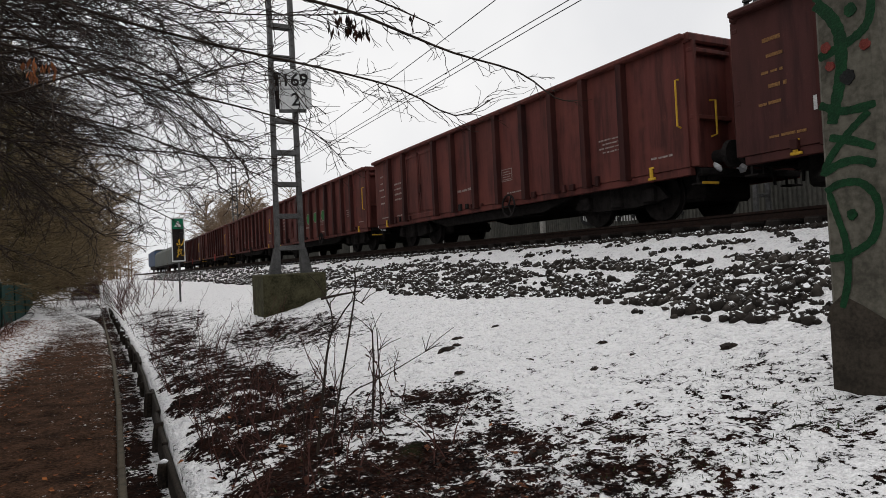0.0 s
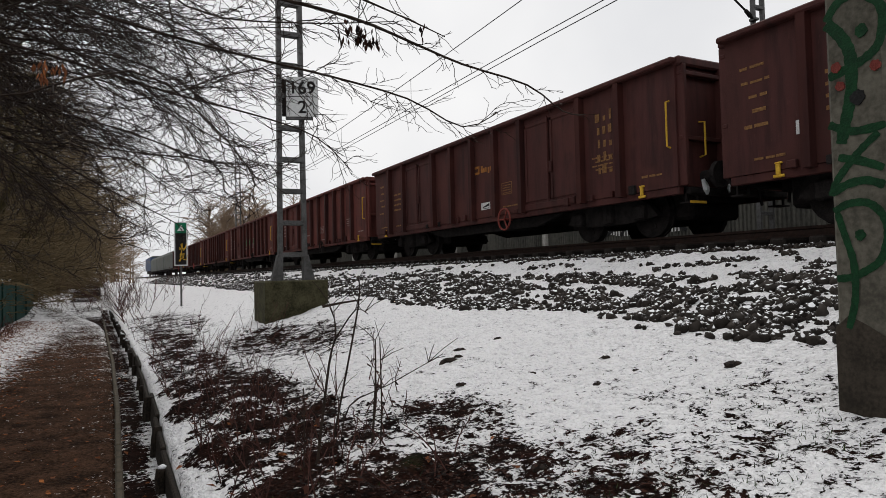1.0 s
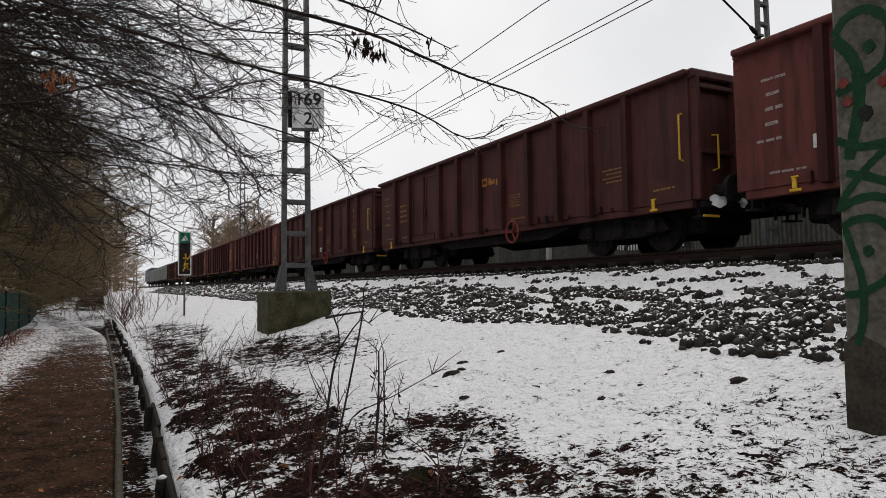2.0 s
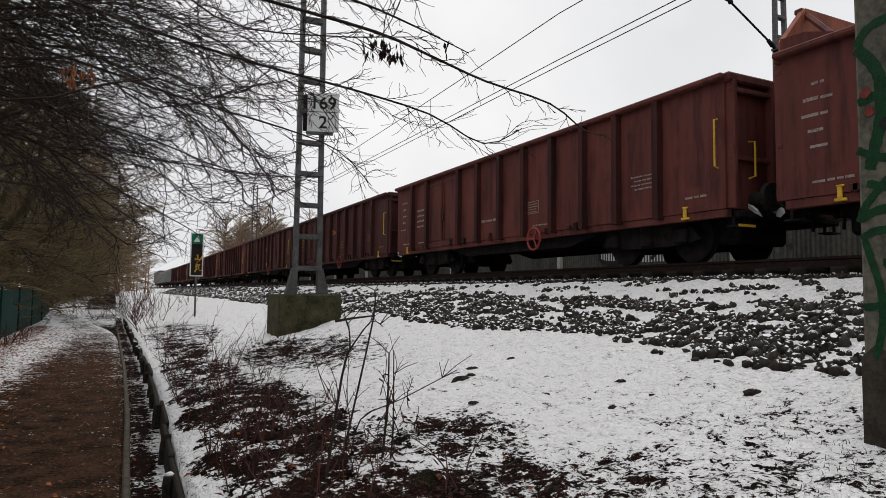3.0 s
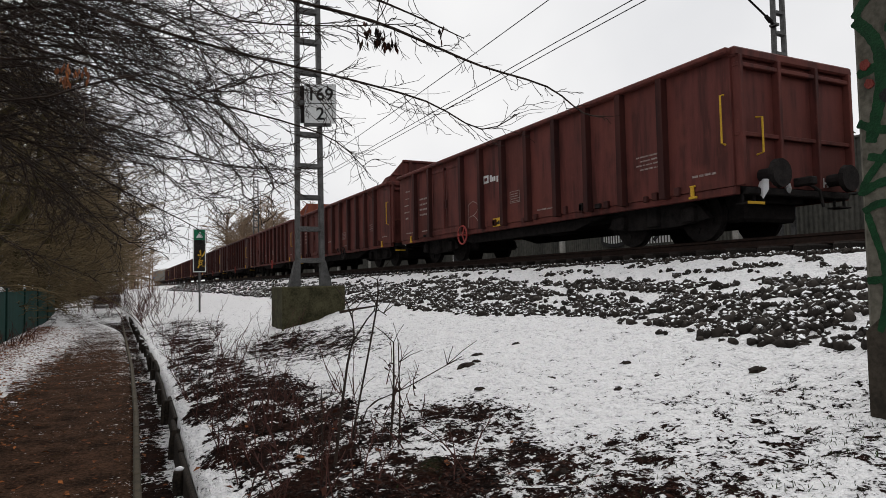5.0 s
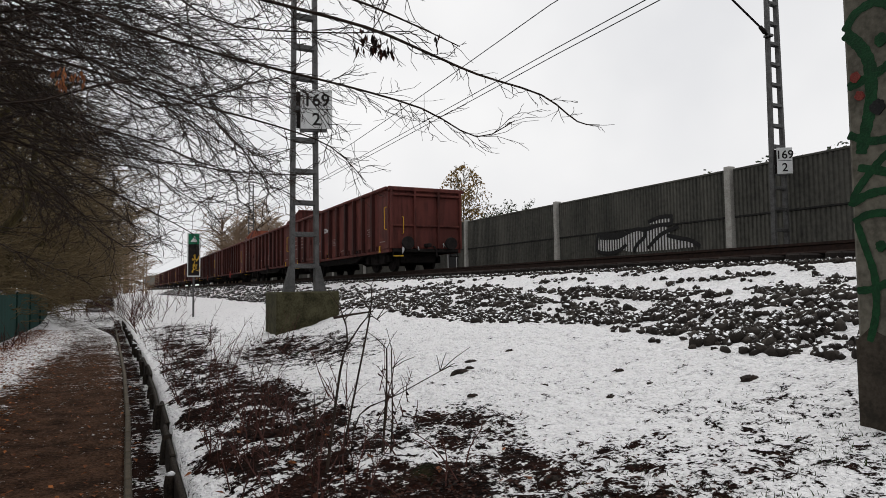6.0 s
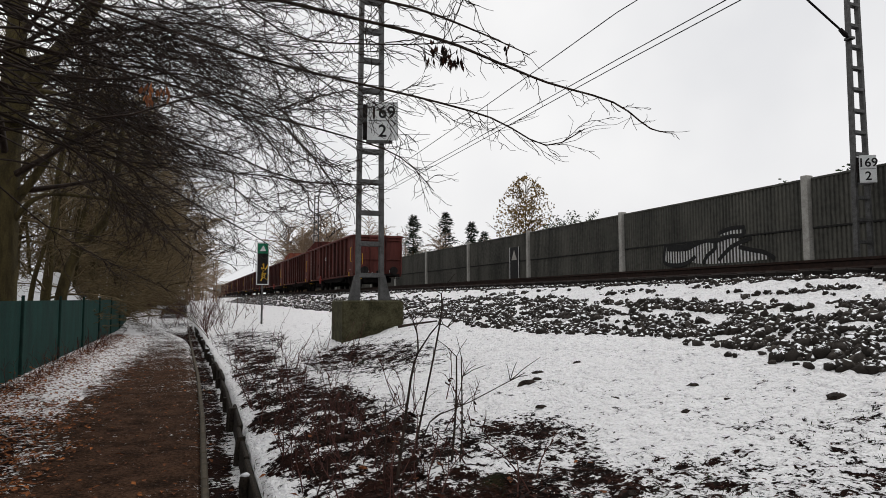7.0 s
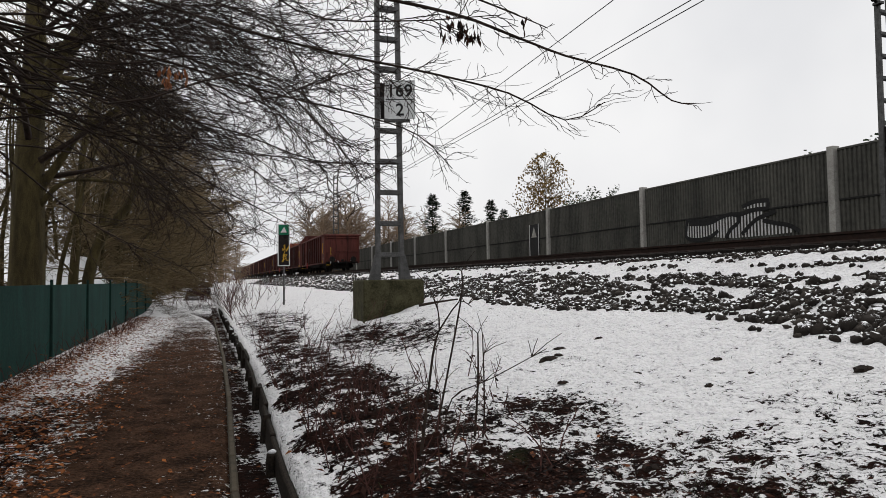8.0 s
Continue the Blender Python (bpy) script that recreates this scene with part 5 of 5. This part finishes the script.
def build_wood():
    rng = random.Random(12)
    a = wood_tree("bare_tree", "thick mossy trunk of a bare tree behind the fence", 31, 13, 0.40, (0.3, 0.4), 26, 0.3, 4.6, 0.006, "twig", every=0.36)
    b = wood_tree("bare_tree", "slender bare tree with dense twigs beside the path", 32, 11, 0.16, (0.8, 0.3), 32, 0.14, 3.6, 0.007, "brushtwig", every=0.28)
    c = wood_tree("bare_tree", "leaning bare tree with drooping twigs beside the path", 33, 10, 0.13, (1.8, 0.6), 30, 0.12, 3.6, 0.007, "brushtwig", every=0.28)
    # the thick tree forks, and throws three limbs out towards the path
    for line, r0, r1 in (([(0.1, 0, 5.2), (0.4, 0, 6.0), (0.85, 0, 6.75), (1.3, 0.1, 7.5), (1.9, 0.2, 8.8)], 0.26, 0.12),
                         ([(0.25, 0, 3.5), (0.6, -0.1, 4.0), (1.05, -0.1, 4.75), (1.75, -0.2, 5.25), (2.1, -0.3, 5.65), (3.0, -0.4, 5.9)], 0.11, 0.035),
                         ([(0.25, 0, 3.1), (0.6, -0.2, 3.5), (1.0, -0.2, 3.68), (2.0, -0.4, 3.6), (2.9, -0.5, 3.45)], 0.075, 0.02),
                         ([(0.2, 0, 5.7), (0.7, -0.2, 5.9), (1.35, -0.3, 5.8), (2.45, -0.5, 5.7), (3.3, -0.6, 5.4)], 0.07, 0.02)):
        m = M()
        pts = smooth_line(line, 3)
        bough(m, pts, r0, r1, 8)
        big = part("limb", m, MAT["bark"], a, smooth=True)
        tw = M()
        spray(tw, rng, pts[4:], 0.03, 1.5, 0.3, 0.05, thick=0.006, wild=1.0)
        tagged(part("twigs", tw.mesh("twigs", MAT["twig"]), None, big), kind="stuff")
    a.matrix_basis = pose(-3.75, 16.3, 0.1)
    lean = thing("leaning_tree", "slim mossy leaning tree behind the green fence", "tree")
    part("trunk", M().tube(smooth_line([(-3.2, 20, 0.0), (-3.12, 20, 1.65), (-2.80, 20, 2.76), (-2.18, 20, 3.62), (-1.93, 20, 4.5), (-1.8, 20.2, 6.5)], 3), [0.17 - 0.007 * i for i in range(16)], 9), MAT["bark"], lean, smooth=True)
    tw = M()
    spray(tw, rng, smooth_line([(-2.80, 20, 2.76), (-2.18, 20, 3.62), (-1.93, 20, 4.5), (-1.8, 20.2, 6.5)], 3), 0.04, 2.0, 0.3, 0.0, thick=0.006, wild=1.0)
    tagged(part("twigs", tw.mesh("twigs", MAT["brushtwig"]), None, lean), kind="stuff")
    b.matrix_basis = pose(-3.9, 22.0, 0.1)
    c.matrix_basis = pose(-4.1, 25.5, 0.1)
    spots = [(b, -3.5, 28.5, 1.0), (c, -3.2, 32.0, 1.0), (a, -4.6, 36.0, 0.8), (b, -3.0, 40.0, 1.0), (c, -2.6, 45.0, 1.05), (b, -5.0, 30.0, 1.2),
             (c, -7.6, 24.0, 1.1), (b, -2.6, 52.0, 1.1), (c, -2.4, 58.0, 1.1), (b, -6.5, 44.0, 1.3), (a, -7.5, 33.0, 1.0), (c, -2.2, 66.0, 1.2), (b, -1.8, 75.0, 1.3), (c, -5.5, 54.0, 1.3), (b, -10.5, 30, 1.3)]
    for o, x, y, s in spots:
        t = copy_thing(o, pose(x, y, 0.1, 0, 0, rng.choice((-25, -10, 10, 25)) + rng.uniform(-8, 8)))
        t.scale = (s, s, s * rng.uniform(0.9, 1.1))
    # slim mossy trunks between the fence and the thicket
    for i in range(20):
        x, y = -rng.uniform(3.1, 7.5), 18 + 1.35 * i + rng.uniform(-0.5, 0.5)
        h, r, lx, ly = rng.uniform(6, 9), rng.uniform(0.05, 0.13), rng.uniform(-0.5, 1.6), rng.uniform(-0.8, 0.8)
        t = thing("slim_tree", "slim mossy bare trunk standing behind the fence", "tree", pose(x, y, land(x, y) - 0.1), "slim trunks in the wood")
        line = smooth_line([(lx * (j / 6) ** 1.4 + rng.uniform(-0.1, 0.1), ly * (j / 6) ** 1.4 + rng.uniform(-0.1, 0.1), h * j / 6) for j in range(7)], 3)
        part("trunk", M().tube(line, [r * (1 - 0.8 * j / (len(line) - 1)) for j in range(len(line))], 8), MAT["bark"], t, smooth=True)
        tw = M()
        spray(tw, rng, line[6:], 0.03, 1.7, 0.4, 0.0, thick=0.006, wild=1.0)
        tagged(part("twigs", tw.mesh("twigs", MAT["twig"]), None, t), kind="stuff")
    # thickets that fill the edge of the path and the wood behind the fence
    d = wood_tree("shrub_tree", "dense bare shrub with brown twigs at the edge of the path", 34, 6.5, 0.05, (0.9, 0.2), 46, 0.04, 3.0, 0.008, "brushtwig", 0.3, (0.35, 0))
    e = wood_tree("shrub_tree", "dense bare thicket with arching brown twigs", 35, 5.0, 0.05, (1.2, 0.4), 46, 0.03, 3.2, 0.008, "brushtwig", 0.3, (0.3, 0))
    d.matrix_basis, e.matrix_basis = pose(-4.4, 27, 0.1), pose(-3.9, 31, 0.1)
    for i in range(29):
        if i < 24:
            y = 26 + i * 2.4
            x = -3.9 + 0.034 * (y - 26) + rng.uniform(-1.0, 0.5)
        else:
            y = rng.uniform(34, 75)
            x = -rng.uniform(5.5, 18)
        s = rng.uniform(1.0, 1.5)
        t = copy_thing((d, e)[i % 2], pose(x, y, 0.1, 0, 0, rng.uniform(-35, 35)))
        t.scale = (s, s, s * rng.uniform(1.0, 1.7))
    for i in range(7):
        s = rng.uniform(0.9, 1.4)
        t = copy_thing((b, c)[i % 2], pose(-rng.uniform(9, 26), rng.uniform(30, 75), 0.2, 0, 0, rng.uniform(0, 360)))
        t.scale = (s, s, s)
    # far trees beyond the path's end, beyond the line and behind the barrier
    f = wood_tree("far_tree", "far bare brown tree on the skyline", 41, 15, 0.25, (0.2, 0.2), 40, 0.08, 5.0, 0.034, "farhazetwig", 0.50, (0, 0))
    g = wood_tree("far_tree", "far bare brown tree with a wide crown", 42, 12, 0.22, (0.4, -0.2), 40, 0.05, 5.5, 0.034, "farhazetwig", 0.50, (0, 0))
    f.matrix_basis, g.matrix_basis = pose(2.5, 140, 1.0), pose(19, 120, 1.0)
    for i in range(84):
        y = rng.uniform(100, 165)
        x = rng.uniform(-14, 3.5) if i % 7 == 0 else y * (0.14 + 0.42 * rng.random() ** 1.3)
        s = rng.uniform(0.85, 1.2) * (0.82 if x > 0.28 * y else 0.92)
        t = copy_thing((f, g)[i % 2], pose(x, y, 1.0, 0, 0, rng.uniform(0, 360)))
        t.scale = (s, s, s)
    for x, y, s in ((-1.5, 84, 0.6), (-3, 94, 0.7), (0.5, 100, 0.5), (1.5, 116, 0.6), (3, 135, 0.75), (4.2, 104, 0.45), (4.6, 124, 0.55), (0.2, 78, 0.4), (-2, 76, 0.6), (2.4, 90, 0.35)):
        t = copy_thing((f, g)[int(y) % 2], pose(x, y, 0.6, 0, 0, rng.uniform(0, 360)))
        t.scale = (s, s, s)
    # conifers
    n = thing("conifer", "dark green conifer on the skyline", "tree", pose(38, 112, 1.5), "skyline conifers")
    part("trunk", M().tube([(0, 0, 0), (0, 0, 15)], [0.22, 0.03], 7), MAT["bark"], n)
    m = M()
    for i in range(1500):
        u = rng.random() ** 0.8
        z = 4 + 11 * u
        rr = (2.9 * (1 - u) ** 0.7 * (0.55 + 0.45 * math.sin(u * 23 + 1)) + 0.35) * rng.uniform(0.15, 1.0)
        an = rng.uniform(0, 6.283)
        p = Vector((rr * math.cos(an), rr * math.sin(an), z + rng.uniform(-0.3, 0.3)))
        d = Vector((math.cos(an), math.sin(an), rng.uniform(-0.3, 0.3))) * rng.uniform(0.3, 0.7)
        e = Vector((-math.sin(an), math.cos(an), rng.uniform(-0.4, 0.4))) * rng.uniform(0.12, 0.25)
        m.quad(p - e, p + d - e * 0.4, p + d + e * 0.4, p + e)
    tagged(part("crown", m.mesh("crown", MAT["needle"]), None, n), kind="stuff")
    for x, y, s in ((45.5, 115, 1.08), (49.5, 112, 0.95), (53, 114, 0.85), (34, 118, 0.8)):
        t = copy_thing(n, pose(x, y, 1.5, 0, 0, rng.uniform(0, 360)))
        t.scale = (s, s, s)
    # a birch with its last leaves, and ivy, behind the barrier
    k = wood_tree("birch_tree", "small birch with the last yellow leaves behind the barrier", 51, 9.0, 0.09, (0.3, 0.2), 26, 0.35, 2.8, 0.014, "brushtwig", 0.3, (0, 0))
    k.matrix_basis = pose(24.0, 44.5, 1.9)
    m = M()
    for i in range(4200):
        u = rng.random()
        z = 4.0 + 5.2 * u
        rr = 2.5 * math.sin(math.pi * min(1, 0.25 + 0.75 * u)) ** 0.7 * rng.uniform(0.1, 1.0)
        an = rng.uniform(0, 6.283)
        p = Vector((0.25 + rr * math.cos(an), 0.15 + rr * math.sin(an), z))
        if noise.noise(p * 0.9) < -0.05:
            continue
        a1, b1 = Vector((rng.uniform(-1, 1), rng.uniform(-1, 1), rng.uniform(-0.5, 0.5))).normalized() * 0.08, Vector((rng.uniform(-0.5, 0.5), rng.uniform(-0.5, 0.5), -1)).normalized() * 0.17
        m.quad(p, p + a1 + b1 * 0.5, p + b1, p - a1 + b1 * 0.5)
    tagged(part("leaves", m.mesh("leaves", MAT["birchleaf"]), None, k), kind="stuff")
    v = M()
    for y0, y1, n2, h in ((29.5, 35, 600, 1.0), (8, 15.5, 420, 0.5), (46, 62, 500, 0.6), (62, 90, 500, 0.9), (16.6, 18.0, 60, 0.3)):
        for i in range(n2):
            y = rng.uniform(y0, y1)
            p = Vector((WALL_X + rng.uniform(0.1, 0.6), y, 5.62 + h * rng.random() ** 1.6 * max(0.1, 0.6 + noise.noise((y * 0.7, 1, 1)))))
            a1, b1 = Vector((rng.uniform(-1, 1), rng.uniform(-1, 1), rng.uniform(-0.6, 0.6))).normalized() * 0.06, Vector((rng.uniform(-1, 1), rng.uniform(-1, 1), rng.uniform(-1, 0.4))).normalized() * 0.13
            v.quad(p, p + a1 + b1 * 0.5, p + b1, p - a1 + b1 * 0.5)
    whole("ivy", v, MAT["ivy"], "ivy growing over the top of the barrier", "ivy", "stuff", fix=False)


build_wood()


# ------------------------------------------------------------ saplings, litter and small things on the bank
def sapling(stems, label):
    t = thing("sapling", label, "sapling", group="saplings on the bank")
    rng = random.Random(len(stems) + 70)
    for line, r in stems:
        pts = smooth_line(line, 3)
        m = M()
        bough(m, pts, r * 1.05, r * 0.5, 6)
        st = part("stem", m, MAT["twig"], t)
        tw = M()
        if len(line) > 2 or r > 0.007:
            for i in range(5):
                p = Vector(pts[rng.randrange(len(pts) // 3, len(pts))])
                q = p + Vector((rng.uniform(-0.16, 0.2), rng.uniform(-0.1, 0.1), rng.uniform(0.03, 0.16)))
                tw = M()
                bough(tw, [p, p.lerp(q, 0.5) + Vector((0, 0, 0.01)), q], 0.0035, 0.002, 4)
                part("side_twig", tw.mesh("side_twig", MAT["twig"]), None, st)


sapling([([(1.22, 4.07, 0.36), (1.34, 4.15, 1.01), (1.39, 4.15, 1.18)], 0.011), ([(1.39, 4.15, 1.18), (1.40, 4.2, 1.3), (1.36, 4.2, 1.42)], 0.006), ([(1.39, 4.15, 1.18), (1.53, 4.15, 1.36), (1.60, 4.1, 1.33)], 0.006)],
        "thin dark forked sapling on the snowy bank")
sapling([([(1.38, 4.29, 0.36), (1.43, 4.29, 0.59), (1.61, 4.32, 1.36), (1.62, 4.32, 1.57)], 0.009)], "tall thin sapling on the snowy bank")
sapling([([(1.65, 4.22, 0.36), (1.70, 4.25, 0.8), (1.73, 4.31, 1.13)], 0.011), ([(1.70, 4.19, 0.4), (1.72, 4.19, 0.65), (1.745, 4.26, 1.13)], 0.008)], "cut sapling with two upright stems")
sapling([([(1.45, 4.28, 0.42), (1.52, 4.28, 0.7), (1.78, 4.2, 0.83), (2.13, 4.05, 1.03)], 0.006), ([(1.15, 4.1, 0.36), (1.17, 4.15, 0.6), (1.18, 4.19, 0.87)], 0.006)], "slanting thin twig growing from the bank")


def build_brush():
    rng = random.Random(66)
    for cx, cy, n, h, sx, sy in ((0.95, 6.4, 20, 0.7, 0.35, 1.0), (1.4, 7.9, 16, 0.6, 0.5, 1.2), (1.05, 10.5, 14, 0.7, 0.35, 1.5), (1.3, 5.2, 26, 0.3, 0.6, 0.9), (1.25, 4.2, 20, 0.40, 0.5, 0.6), (1.6, 9.5, 8, 0.7, 0.5, 0.8), (0.95, 8.8, 7, 0.7, 0.3, 0.9), (1.3, 15.5, 9, 0.9, 0.6, 2.0), (0.8, 24, 16, 1.1, 0.3, 4.0), (2.7, 12.0, 12, 0.6, 0.5, 0.9), (0.9, 31, 40, 1.5, 0.5, 3.5), (0.0, 38, 60, 1.7, 1.3, 2.5), (2.2, 37, 40, 1.4, 1.0, 3.0), (0.9, 4.9, 30, 0.42, 0.3, 1.0), (1.7, 6.0, 26, 0.5, 0.5, 0.9), (-2.55, 11, 30, 0.45, 0.16, 2.5), (-2.55, 16, 34, 0.5, 0.16, 3.0), (-2.5, 22, 34, 0.6, 0.2, 3.0)):
        t = thing("brush", "thin red-brown bramble stems growing out of leaf litter", "shrub", group="brush on the bank")
        m, lv = M(), M()
        for i in range(n):
            x, y = cx + sx * max(-1.4, min(1.4, rng.gauss(0, 1))), cy + sy * max(-1.4, min(1.4, rng.gauss(0, 1)))
            if cx > 0.3 and y < 30:
                x = max(x, 0.68)
            p = Vector((x, y, land(x, y) - 0.03))
            w = Vector((rng.uniform(-0.55, 0.55), rng.uniform(-0.5, 0.5), 1)).normalized()
            L = h * rng.uniform(0.3, 1.2)
            pts = [p]
            for s in range(4):
                w = (w + Vector((rng.uniform(-0.25, 0.25), rng.uniform(-0.25, 0.25), rng.uniform(-0.14, 0.05)))).normalized()
                pts.append(pts[-1] + w * L / 4)
            bough(m, pts, 0.006 if y < 20 else 0.011, 0.0025 if y < 20 else 0.006, 4)
            for j in range(rng.randrange(2, 6)):
                k = rng.randrange(1, 4)
                q = pts[k].lerp(pts[k + 1], rng.random())
                v = (w + Vector((rng.uniform(-1, 1), rng.uniform(-1, 1), rng.uniform(-0.1, 0.6)))).normalized() * L * rng.uniform(0.12, 0.35)
                bough(m, [q, q + v * 0.5 + Vector((0, 0, 0.01)), q + v], 0.003, 0.0018, 3)
            if rng.random() < 0.5:
                for j in range(rng.randrange(2, 7)):
                    q = pts[rng.randrange(0, 3)] + Vector((rng.gauss(0, 0.04), rng.gauss(0, 0.04), rng.uniform(0.0, 0.06)))
                    a1, b1 = Vector((rng.uniform(-1, 1), rng.uniform(-1, 1), rng.uniform(-0.5, 0.5))).normalized() * 0.018, Vector((rng.uniform(-1, 1), rng.uniform(-1, 1), rng.uniform(-0.8, 0.6))).normalized() * rng.uniform(0.04, 0.075)
                    lv.quad(q, q + a1 + b1 * 0.5, q + b1, q - a1 + b1 * 0.5)
        tagged(part("stems", m.mesh("stems", MAT["redtwig"]), None, t), kind="stuff")
        tagged(part("withered_leaves", lv.mesh("withered_leaves", MAT["leaf"] if cx < -1 else MAT["leafdark"]), None, t, "withered leaves caught in the stems"), kind="stuff")


build_brush()


def build_litter():
    rng = random.Random(5)
    m = M()

    def leaf(x, y, s, lift=0.0):
        z = land(x, y) + 0.012 + lift + rng.uniform(0, 0.015)
        a = rng.uniform(0, 6.283)
        u, v = Vector((math.cos(a), math.sin(a), rng.uniform(-0.35, 0.35))) * s, Vector((-math.sin(a), math.cos(a), rng.uniform(-0.35, 0.35))) * s * 0.55
        p = Vector((x, y, z))
        o = len(m.v)
        up = Vector((0, 0, s * rng.uniform(-0.1, 0.35)))
        m.v += [tuple(p - u), tuple(p - u * 0.2 + v + up), tuple(p + u), tuple(p - u * 0.2 - v + up)]
        m.f += [(o, o + 1, o + 2), (o, o + 2, o + 3)]

    for i in range(16000):
        y = 3.5 + 26 * rng.random() ** 2
        x = rng.triangular(-2.85, -0.9, -2.5)
        if y < 11 or x < -2.1 or rng.random() < 0.6:
            leaf(x, y, rng.uniform(0.014, 0.040), 0.01)
    for i in range(1500):
        y = 3.0 + 26 * rng.random() ** 2
        x = rng.choice((rng.triangular(-1.7, -0.2, -1.6), rng.triangular(-1.7, -0.2, -1.6), rng.uniform(-0.4, 0.4)))
        leaf(x, y, rng.uniform(0.014, 0.036))
    for i in range(70):
        cx, cy, rx, ry, deep = BARE[rng.choice((0, 1, 9, 9, 3))]
        leaf(max(0.5, cx + rx * 0.6 * rng.gauss(0, 1)), max(2.3, cy + ry * 0.6 * rng.gauss(0, 1)), rng.uniform(0.02, 0.04))
    whole("fallen_leaves", m, MAT["leaf"], "fallen brown leaves on the path, verge and bank", "leaves", "stuff", fix=False)
    m = M()
    for i in range(11000):
        cx, cy, rx, ry, deep = rng.choice(BARE[:10])
        x, y = cx + rx * 0.6 * rng.gauss(0, 1), cy + ry * 0.6 * rng.gauss(0, 1)
        if x < 0.76 or y < 2.2:
            continue
        if noise.noise((x * 1.4, y * 1.4, 4.0)) + rng.uniform(-0.4, 0.25) < 0:
            leaf(x, y, rng.uniform(0.006, 0.020), rng.uniform(0, 0.02))
    whole("leaf_litter", m, MAT["leafdark"], "dark wet leaf litter under the saplings on the bank", "leaves", "stuff", fix=False)
    gm = M()
    for i in range(1300):
        x, y = rng.uniform(0.8, 4.4), 1.9 + abs(rng.gauss(0, 0.9))
        if noise.noise((x * 1.1, y * 1.1, 14.0)) < 0.0:
            continue
        p = Vector((x, y, land(x, y)))
        d = Vector((rng.uniform(-1, 1), rng.uniform(-1, 1), rng.uniform(0.3, 1.2))).normalized() * rng.uniform(0.015, 0.04)
        s = Vector((-d.y, d.x, 0)).normalized() * 0.003
        gm.quad(p - s, p + s, p + d + s * 0.3, p + d - s * 0.3)
    whole("grass", gm, MAT["ivy"], "dark green grass blades poking through the snow", "grass", "stuff", fix=False)


build_litter()


def build_clods():
    rng = random.Random(8)
    for x, y, r in ((3.18, 5.95, 0.11), (3.5, 6.3, 0.085), (3.34, 6.05, 0.05), (3.46, 4.9, 0.045), (2.88, 4.75, 0.04), (4.2, 4.75, 0.045), (4.05, 4.2, 0.045), (3.62, 4.2, 0.04), (2.24, 3.08, 0.06), (4.07, 6.4, 0.05), (2.84, 5.1, 0.045), (4.55, 3.62, 0.085)):
        m, n = M(), 14
        for j, (q, h) in enumerate(((1.0, -0.25), (0.85, 0.08), (0.5, 0.28), (0.2, 0.24))):
            for i in range(n):
                a = 2 * math.pi * i / n
                w = 0.8 * r * q * (1.0 + 0.85 * noise.noise((x + 1.9 * math.cos(a), y + 1.9 * math.sin(a), 2 + 0.5 * j)))
                m.v.append((1.35 * w * math.cos(a), 0.8 * w * math.sin(a), r * h * (1 + 0.6 * noise.noise((x + 2 * math.cos(a), y + 2 * math.sin(a), j)))))
        m.f = [(j * n + i, j * n + (i + 1) % n, (j + 1) * n + (i + 1) % n, (j + 1) * n + i) for j in range(3) for i in range(n)] + [tuple(range(3 * n, 4 * n))]
        whole("earth_clod", m, MAT["clod"], "dark clod of earth and leaves poking through snow", "clod", at=pose(x, y, land(x, y)), fix=False)
    m = M()
    bough(m, [(3.75, 12.1, 1.0), (4.1, 12.0, 1.06), (4.55, 12.1, 1.10)], 0.03, 0.015, 6)
    whole("fallen_branch", m, MAT["twig"], "dark fallen branch lying on the snow", "branch")
    mm = M()
    n = 14
    for i in range(n + 1):
        for j in range(7):
            u, v = i / n - 0.5, j / 6
            mm.v.append((-4.7 + 3.3 * u, 23.0 + 4 * v, 0.1 + 2.45 * math.cos(u * 2.2) * math.sin(v * 1.6) + 0.35 * noise.noise((u * 5, v * 3, 2))))
    mm.f = [(i * 7 + j, (i + 1) * 7 + j, (i + 1) * 7 + j + 1, i * 7 + j + 1) for i in range(n) for j in range(6)]
    whole("snowy_mound", mm, MAT["moundsnow"], "snow-covered mound behind the green fence", "mound", "structure", smooth=True, fix=False)


build_clods()

motions()
